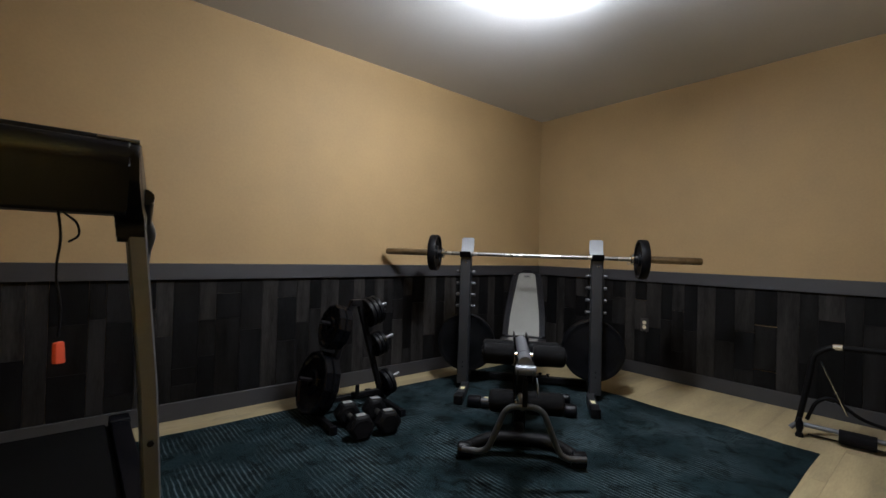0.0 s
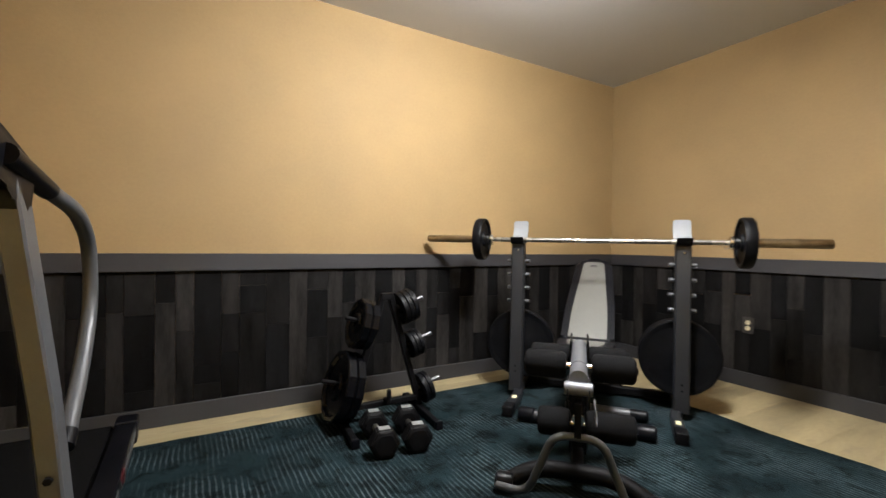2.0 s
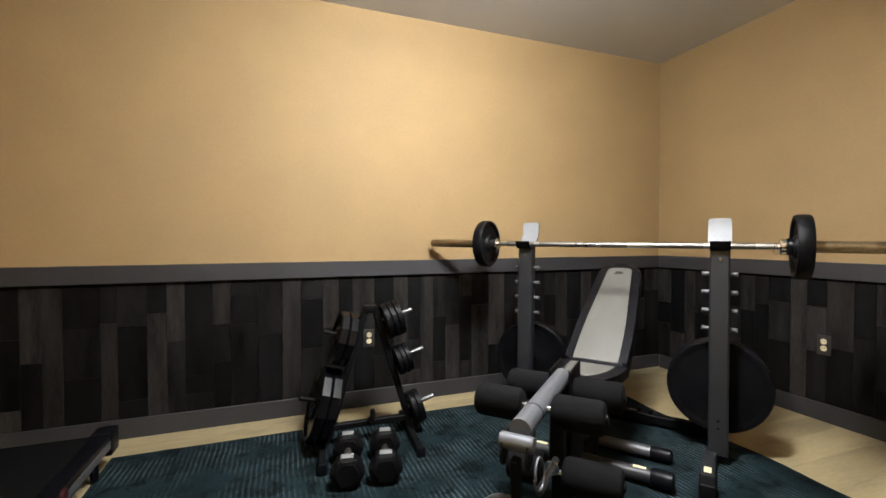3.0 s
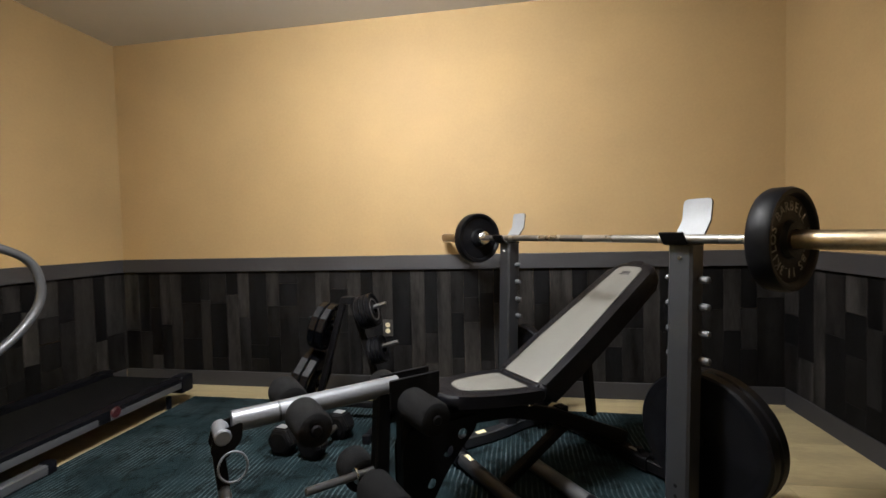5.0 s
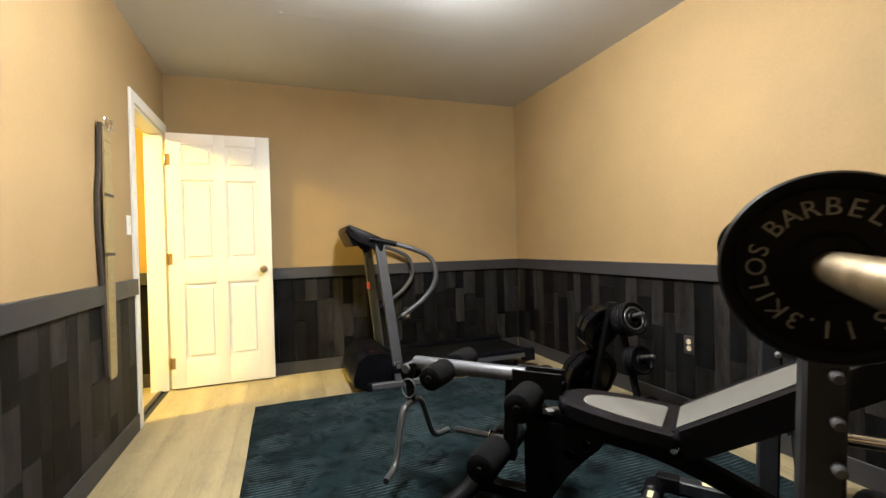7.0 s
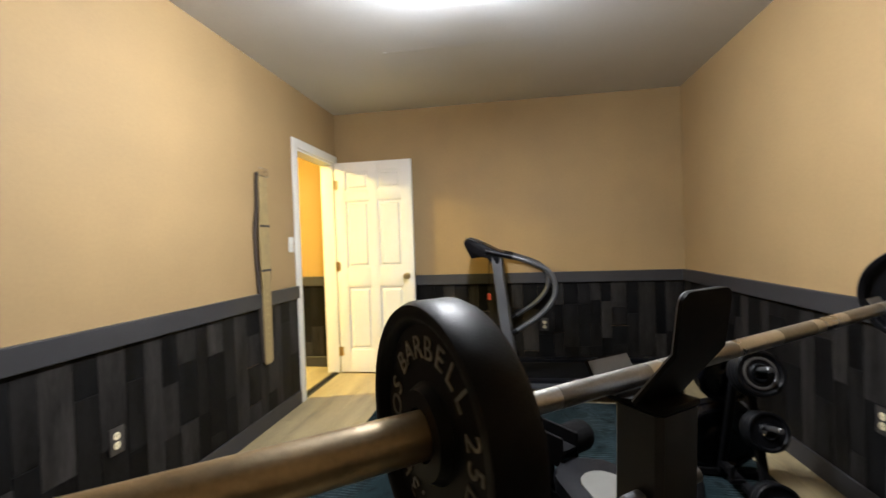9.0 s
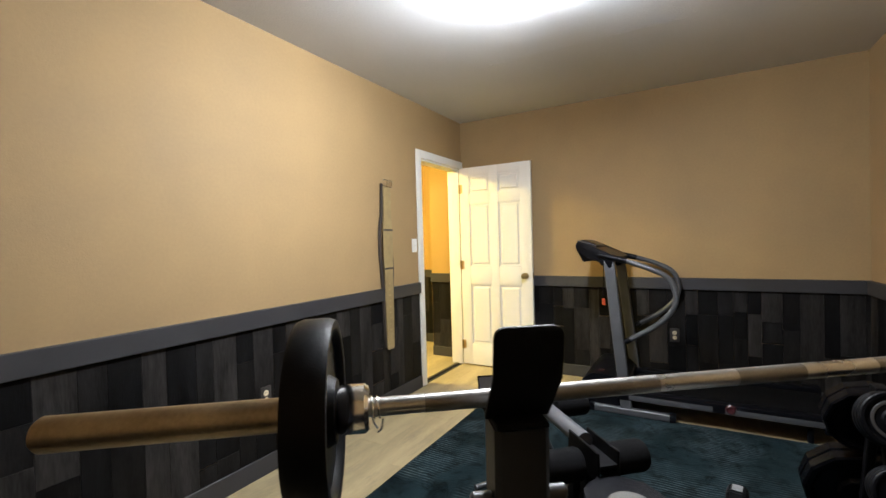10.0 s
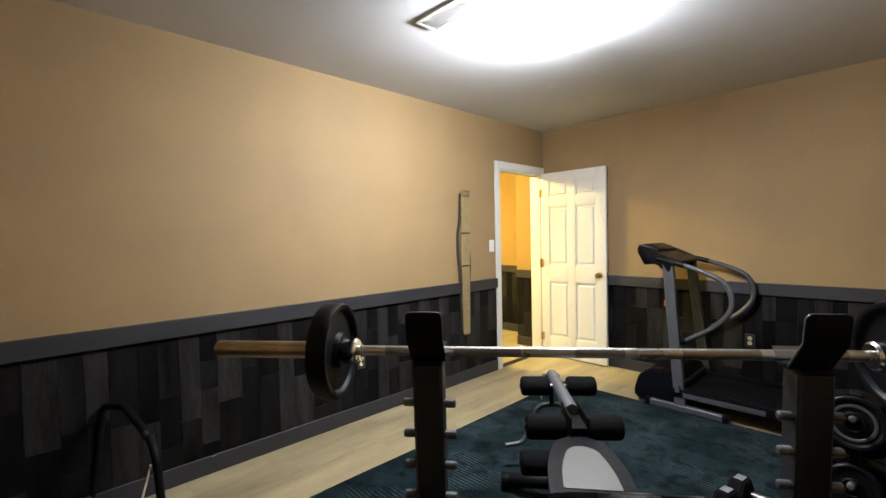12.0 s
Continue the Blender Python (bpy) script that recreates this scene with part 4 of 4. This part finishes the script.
# horns stand square to the legs; each: side, height on the leg, length, plates (radius, width, sides, count), label
HORNS = (
    (1, 0.628, 0.190, 0.094, 0.030, 0, 3, "small black iron plate on the tree's upper horn"),
    (1, 0.412, 0.190, 0.078, 0.024, 0, 3, "little black iron plate on the tree's middle horn"),
    (1, 0.148, 0.170, 0.088, 0.030, 0, 2, "small black iron plate on the tree's lower horn"),
    (-1, 0.545, 0.175, 0.138, 0.044, 12, 2, "black twelve-sided iron plate on the tree's upper horn"),
    (-1, 0.215, 0.200, 0.190, 0.050, 12, 2, "large black twelve-sided plate on the tree's lower horn"),
)
for s, z, length, r, w, sides, count, lab in HORNS:
    HORN = Matrix.Translation(on_leg(s, z)) @ pose(0, 0, 0, 0, 0, 0 if s > 0 else 180) @ pose(0, 0, 0, 0, -LEAN, 0)
    bm = rod("x", 0.0, length, 0.0115, (0, 0, 0), 16)
    bm.transform(HORN)
    part("horn", bm, M_HORN if s > 0 else M_BLACK, tr, "dull steel plate horn" if s > 0 else "black plate horn")
    p0 = facet_plate(r, w, lab, sides, s > 0 and z > 0.6)
    for k in range(count):
        m = TREE @ HORN @ pose(0.026 + w / 2 + (w + 0.0015) * k, 0, 0.0115 - 0.0255, 30 * k if sides else 37 * k, 0, 0) @ pose(0, 0, 0, 0, 0, 180)
        if k == 0:
            p0.matrix_basis = m
        else:
            copy_thing(p0, m)


def hex_dumbbell(m):
    d = thing("hex_dumbbell", m, "black hex dumbbell with silver-marked heads on the rug", "dumbbell", "dumbbells")
    R = 0.076
    for s in (-1, 1):
        prof = [(s * 0.070, R * 0.74), (s * 0.084, R), (s * 0.140, R), (s * 0.154, R * 0.76)]
        bm = bmesh.new()
        rings = []
        for y, r in prof:
            rings.append([bm.verts.new((r * math.cos(math.radians(60 * k)), y, r * math.sin(math.radians(60 * k)))) for k in range(6)])
        for a, c in zip(rings, rings[1:]):
            for k in range(6):
                bm.faces.new((a[k], a[(k + 1) % 6], c[(k + 1) % 6], c[k]))
        bm.faces.new(rings[0])
        bm.faces.new(rings[-1])
        bmesh.ops.bevel(bm, geom=bm.edges[:], offset=0.006, segments=2, affect="EDGES")
        hd = part("head", bm, M_BLACK, d)
        part("mark", box((-0.026, min(s * 0.092, s * 0.132), R * 0.866 - 0.001), (0.026, max(s * 0.092, s * 0.132), R * 0.866 + 0.0012), 0.001), M_HEXSILVER, hd, "pale grey marking on the top facet")
    prof = [(-0.074, 0.015), (-0.042, 0.0165), (0.0, 0.019), (0.042, 0.0165), (0.074, 0.015)]
    part("grip", lathe(prof, "y", 18), M_KNURL, d)
    return d


hz = RUG + 0.076 * 0.866
db = hex_dumbbell(pose(1.800, 2.368, hz, 0, 0, -9))
copy_thing(db, pose(1.966, 2.345, hz, 0, 0, -12))

# ---------------------------------------------------------------- treadmill
tm = thing("treadmill", pose(0, 0, 0), "folding treadmill with silver uprights and dark console", "treadmill")
X0, X1 = 0.13, 0.80
Y0, Y1 = 1.335, 2.855
# hood
hd = bmesh.new()
sec = [(Y0, 0.03), (Y0 - 0.01, 0.10), (Y0 + 0.03, 0.225), (Y0 + 0.10, 0.275), (Y0 + 0.26, 0.27), (Y0 + 0.34, 0.205), (Y0 + 0.34, 0.03)]
pr = prism([(y, z) for y, z in rounded(sec, 0.03, 4)], X0 + 0.005, X1 - 0.035, 0.02, 3)
pr.transform(Matrix(((0, 0, 1, 0), (1, 0, 0, 0), (0, 1, 0, 0), (0, 0, 0, 1))))
hood = part("motor_hood", pr, M_PLASTIC, tm, "glossy black motor hood")
part("badge", box((X1 - 0.17, Y0 + 0.13, 0.273), (X1 - 0.11, Y0 + 0.17, 0.2755), 0.001), M_RED, hood, "small red badge")
# deck
dk = part("deck", box((X0 + 0.05, Y0 + 0.30, 0.115), (X1 - 0.055, Y1 - 0.03, 0.150), 0.004), M_PLASTIC, tm)
part("running_belt", box((X0 + 0.085, Y0 + 0.31, 0.1505), (X1 - 0.09, Y1 - 0.035, 0.1585), 0.003), M_BELT, tm, "black running belt")
part("rear_roller", rod("x", X0 + 0.085, X1 - 0.09, 0.028, (0, Y1 - 0.035, 0.132), 18), M_BELT, tm)
for s, x in ((-1, X0 + 0.035), (1, X1 - 0.035)):
    part("foot_rail", box((x - 0.036, Y0 + 0.28, 0.120), (x + 0.036, Y1 - 0.06, 0.182), 0.008), M_PLASTIC, tm)
    part("side_strip", box((x + s * 0.0365 - 0.002, Y0 + 0.36, 0.125), (x + s * 0.0365 + 0.002, Y0 + 0.86, 0.160), 0.0015), M_TMGREY, tm, "silver side strip")
    part("side_strip", box((x + s * 0.0365 - 0.002, Y0 + 0.93, 0.122), (x + s * 0.0365 + 0.002, Y1 - 0.10, 0.157), 0.0015), M_TMGREY, tm, "silver side strip")
    part("latch", lathe([(x + s * 0.038, 0), (x + s * 0.044, 0.022), (x + s * 0.036, 0.032)], "x", 20, centre=(0, Y0 + 0.96, 0.155)), M_RED, tm, "red oval latch")
    part("rear_cap", box((x - 0.042, Y1 - 0.10, 0.085), (x + 0.042, Y1, 0.192), 0.012, seg=3), M_PLASTIC, tm, "black rear end cap")
    part("rear_foot", rod("z", RUG - 0.003 if s > 0 else 0.0, 0.09, 0.016, (x - s * 0.005, Y1 - 0.16, 0), 14), M_PLASTIC, tm)
    # floor skid and upright
    xb, xt = (0.778 if s > 0 else 0.120), (0.690 if s > 0 else 0.150)
    sk = part("floor_skid", tube([(xb, 1.45, 0.038 if s > 0 else 0.028), (xb, 1.955, 0.036 if s > 0 else 0.026)], 0, square=(0.05, 0.045)), M_TMGREY, tm)
    part("skid_cap", box((xb - 0.028, 1.945, RUG - 0.002 if s > 0 else 0.0), (xb + 0.028, 1.985, 0.066 if s > 0 else 0.056), 0.006), M_PLASTIC, sk)
    part("skid_cap", box((xb - 0.028, 1.42, RUG - 0.002 if s > 0 else 0.0), (xb + 0.028, 1.46, 0.066 if s > 0 else 0.056), 0.006), M_PLASTIC, sk)
    part("upright", tube([(xb, 1.675, 0.05), ((xb * 0.55 + xt * 0.45), 1.612, 0.65), (xt, 1.56, 1.130)], 0, square=(0.075, 0.042)), M_TMGREY, tm, "silver upright post")
    part("bolt", rod("y", 1.583, 1.600, 0.009, (xb * 0.66 + xt * 0.34, 0, 0.49), 6, 0.001), M_BLACK, tm)
    # handle loop: forward from the console, round and back to the upright
    xh = xt + s * 0.016
    xo = xh + s * 0.048
    hp = fillet([(xh, 1.52, 1.140), (xh + s * 0.020, 1.70, 1.098), (xo, 1.80, 1.066), (xo, 1.975, 0.990), (xo, 2.010, 0.81), (xo, 1.90, 0.668), (xh + s * 0.052, 1.695, 0.538)], 0.12, 8)
    hn = part("handle", tube(hp, 0.0185, 16), M_TMGREY, tm, "curved silver handrail")
    part("grip_end", tube([(xh + s * 0.052, 1.708, 0.546), (xh + s * 0.051, 1.672, 0.524)], 0.0205, 16), M_PLASTIC, hn)
    part("grip", tube(fillet([(xh, 1.49, 1.147), (xh + s * 0.018, 1.69, 1.101)], 0.05), 0.0215, 16), M_PLASTIC, hn)
part("cross_brace", tube([(0.115, 1.66, 0.185), (0.815, 1.66, 0.185)], 0, square=(0.03, 0.05)), M_TMGREY, tm)
# console: a sloping shell, high at the front
TURN = Matrix(((0, 0, 1, 0), (1, 0, 0, 0), (0, 1, 0, 0), (0, 0, 0, 1)))


def shell(points, r, n, x0, x1, bevel, seg):
    """A console piece: its side outline, drawn in ahead of the posts, swept from x0 to x1."""
    out = [(1.56 + (y - 1.56) * (0.73 if y < 1.56 else 1.0), z) for y, z in points]
    pr = prism(rounded(out, r, n), x0, x1, bevel, seg)
    pr.transform(TURN)
    return pr


cp = [(1.300, 1.092), (1.222, 1.205), (1.236, 1.243), (1.262, 1.250), (1.46, 1.190), (1.62, 1.132), (1.632, 1.116), (1.60, 1.100), (1.40, 1.100)]
con = part("console", shell(cp, 0.012, 4, 0.180, 0.662, 0.008, 2), M_PLASTIC, tm, "black console shell")
part("display", shell([(1.265, 1.244), (1.42, 1.198), (1.428, 1.214), (1.275, 1.262)], 0.006, 3, 0.21, 0.62, 0.005, 2), M_PLASTIC, con, "raised dark display")
for x in (0.145, 0.695):
    arm_side = [(1.262, 1.170), (1.232, 1.232), (1.262, 1.254), (1.47, 1.192), (1.60, 1.140), (1.58, 1.040), (1.53, 1.030), (1.50, 1.085), (1.36, 1.120)]
    side = shell(arm_side, 0.02, 4, x - 0.030, x + 0.030, 0.008, 2)
    for v in side.verts:  # the arms draw together towards the front
        v.co.x += max(0.0, 1.60 - v.co.y) * 0.17 * (-1 if x > 0.5 else 1)
    part("console_arm", side, M_PLASTIC, con, "black side arm of the console")
    trim = [(1.250, 1.251), (1.36, 1.2265), (1.362, 1.2295), (1.252, 1.2570)]
    part("corner_trim", shell(trim, 0.002, 2, x - 0.090 if x > 0.5 else x + 0.016, x - 0.016 if x > 0.5 else x + 0.090, 0.0012, 1), M_TMGREY, con, "silver corner trim")
sk = part("safety_cord", tube(fillet([(0.545, 1.505, 1.102), (0.553, 1.500, 1.04), (0.543, 1.495, 0.96), (0.557, 1.495, 0.88), (0.553, 1.495, 0.815)], 0.04), 0.0028, 8), M_PLASTIC, tm, "thin black safety cord")
part("safety_key", prism(rounded([(-0.013, -0.030), (0.016, -0.034), (0.011, 0.018), (-0.014, 0.018)], 0.005, 3), -0.005, 0.005, 0.002, 2), M_ORANGE, sk, "red-orange safety key tag")
sk.children[0].matrix_basis = pose(0.555, 1.495, 0.785, 90, 0, 55)
part("cord_loop", tube(fillet([(0.553, 1.51, 1.10), (0.581, 1.505, 1.075), (0.585, 1.505, 1.045), (0.565, 1.503, 1.03)], 0.02), 0.0025, 8), M_PLASTIC, tm)

# ---------------------------------------------------------------- folded ab trainer in the south-east corner
ab = thing("ab_trainer", pose(-0.05, -0.08, 0), "folded black tubular abdominal trainer with foam roller", "exercise device")
part("frame", tube(fillet([(3.965, 0.872, 0.075), (3.960, 0.835, 0.28), (3.970, 0.805, 0.500), (3.975, 0.725, 0.553), (4.00, 0.28, 0.568), (4.06, 0.10, 0.540), (4.12, 0.08, 0.05)], 0.035, 6), 0.0155, 16), M_BLACK, ab, "black bent tube frame")
part("grip_sleeve", tube([(3.976, 0.722, 0.5535), (3.979, 0.680, 0.555)], 0.018, 16), M_CHROME, ab, "chromed joint sleeve")
part("strut", tube(fillet([(3.990, 0.835, 0.10), (4.01, 0.80, 0.21), (4.02, 0.735, 0.255), (4.05, 0.60, 0.15), (4.09, 0.35, 0.10)], 0.05, 6), 0.010, 12), M_BLACK, ab)
part("base_bar", tube(fillet([(3.955, 0.905, 0.040), (3.965, 0.880, 0.073), (3.970, 0.76, 0.074), (4.01, 0.30, 0.070)], 0.02), 0.0135, 16), M_SILVER, ab, "grey steel base bar")
part("floor_rod", tube([(3.99, 0.83, 0.014), (4.05, 0.28, 0.014)], 0.005, 10), M_BLACK, ab)
part("foot_post", lathe([(0.0, 0), (0.0, 0.020), (0.012, 0.022), (0.03, 0.014), (0.055, 0.020), (0.085, 0.019), (0.10, 0.011), (0.112, 0.012), (0.118, 0)], "z", 18, centre=(3.952, 0.862, 0)), M_PLASTIC, ab, "black plastic foot")
a, e = Vector((3.978, 0.690, 0.052)), Vector((3.992, 0.535, 0.052))
fr = tube([a, a + (e - a) * 0.04, a + (e - a) * 0.12, e - (e - a) * 0.12, e - (e - a) * 0.04, e], 0.040, 24)
part("foam_roller", fr, M_FOAM, ab, "black foam roller")
part("rear_foot", tube([(4.02, 0.30, 0.02), (4.14, 0.08, 0.02)], 0.02, 12), M_PLASTIC, ab)
part("silver_rod", tube([(3.985, 0.775, 0.46), (4.03, 0.66, 0.16)], 0.005, 10), M_CHROME, ab, "thin bright rod")

# ---------------------------------------------------------------- floor boards
PW, PL = 0.190, 1.22
row = 0
y = 0.0
board_cache = {}
while y < RY - 0.001:
    y2 = min(y + PW, RY)
    x = -((row * 0.43) % 1.0) * PL
    while x < RX:
        a, e = max(x, 0.0), min(x + PL, RX)
        if e - a > 0.02:
            key = (round(e - a, 3), round(y2 - y, 3))
            if key not in board_cache:
                bm = box((0.0002, 0.0002, -0.0085), (e - a - 0.0002, y2 - y - 0.0002, 0.0), 0.0005, seg=1)
                board_cache[key] = finish(bm, "floor_board", M_FLOOR, smooth=False)
            ob = new("floor_board", board_cache[key])
            ob.parent = floor
            ob.location = (a, y, 0.0)
        x += PL
    y = y2
    row += 1

# ---------------------------------------------------------------- wainscot planks
rng = random.Random(11)
plank_cache = {}


def plank(wall, wide, tall, tone, m):
    key = (round(wide, 3), round(tall, 2), tone)
    if key not in plank_cache:
        bm = box((-wide / 2 + 0.0004, 0.0, -tall / 2 + 0.0004), (wide / 2 - 0.0004, 0.007, tall / 2 - 0.0004), 0.0009, seg=1)
        plank_cache[key] = finish(bm, "plank", M_PLK[tone], smooth=False)
    ob = new("plank", plank_cache[key])
    ob.parent = wall
    ob.matrix_basis = m


Z0, Z1 = BASE_T - 0.004, RAIL_B + 0.004
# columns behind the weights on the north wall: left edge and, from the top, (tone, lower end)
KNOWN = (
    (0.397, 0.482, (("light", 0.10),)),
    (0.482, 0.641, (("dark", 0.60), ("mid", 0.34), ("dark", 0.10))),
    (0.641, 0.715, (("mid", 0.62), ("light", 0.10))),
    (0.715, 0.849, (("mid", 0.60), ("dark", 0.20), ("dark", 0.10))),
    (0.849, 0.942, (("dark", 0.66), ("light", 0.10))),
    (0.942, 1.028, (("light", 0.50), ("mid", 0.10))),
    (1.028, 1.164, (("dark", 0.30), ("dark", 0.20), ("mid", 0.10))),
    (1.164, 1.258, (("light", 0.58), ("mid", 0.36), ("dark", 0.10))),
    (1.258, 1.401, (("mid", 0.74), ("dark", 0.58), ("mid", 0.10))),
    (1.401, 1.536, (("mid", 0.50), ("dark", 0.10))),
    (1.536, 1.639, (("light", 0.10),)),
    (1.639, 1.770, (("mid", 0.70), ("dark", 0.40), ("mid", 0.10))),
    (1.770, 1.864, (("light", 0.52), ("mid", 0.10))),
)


def columns(wall, length, place, known=()):
    """Fills one wall's wainscot. place(s, z) gives the pose at s metres along and z up."""
    s = 0.0
    spans = {round(k[0], 3): k for k in known}
    starts = sorted(spans)
    last = "mid"
    while s < length - 0.004:
        if round(s, 3) in spans:
            a, e, cuts = spans[round(s, 3)]
        else:
            a = s
            w = rng.choice((0.088, 0.094, 0.102, 0.128, 0.136))
            e = min(a + w, length)
            nxt = [q for q in starts if a < q]
            if nxt and e > nxt[0] - 0.03:
                e = nxt[0]
            if length - e < 0.03:
                e = length
            pool = {"light": ("dark", "mid", "dark"), "mid": ("light", "dark", "light"), "dark": ("light", "mid", "light")}[last]
            tone = rng.choice(pool)
            cuts, z = [], Z1
            first = tone
            if tone == "light" and rng.random() < 0.35:
                cuts = [("light", Z0)]
            else:
                while z > Z0 + 0.05:
                    z = max(Z0, z - rng.uniform(0.16, 0.52))
                    if z - Z0 < 0.08:
                        z = Z0
                    cuts.append((tone, z))
                    tone = rng.choice([q for q in ("dark", "mid", "mid", "light", "dark") if q != tone])
            last = first
        top = Z1
        for tone, low in cuts:
            low = max(low, Z0)
            if low - Z0 < 0.02:
                low = Z0
            if top - low > 0.01:
                plank(wall, e - a, top - low, tone, place((a + e) / 2, (top + low) / 2))
            top = low
        s = e


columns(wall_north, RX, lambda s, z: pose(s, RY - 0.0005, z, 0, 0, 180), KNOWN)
columns(wall_east, RY, lambda s, z: pose(RX - 0.0005, s, z, 0, 0, 90))
columns(wall_west, RY, lambda s, z: pose(0.0005, s, z, 0, 0, -90))
columns(wall_south, RX - DOOR_X1 - 0.077, lambda s, z: pose(DOOR_X1 + 0.077 + s, 0.0005, z))
columns(wall_hall_west, 1.5, lambda s, z: pose(-0.6595, -0.48 - s, z, 0, 0, -90))
columns(wall_hall_corner, 0.34, lambda s, z: pose(-0.1195, -0.465 + s, z, 0, 0, -90))
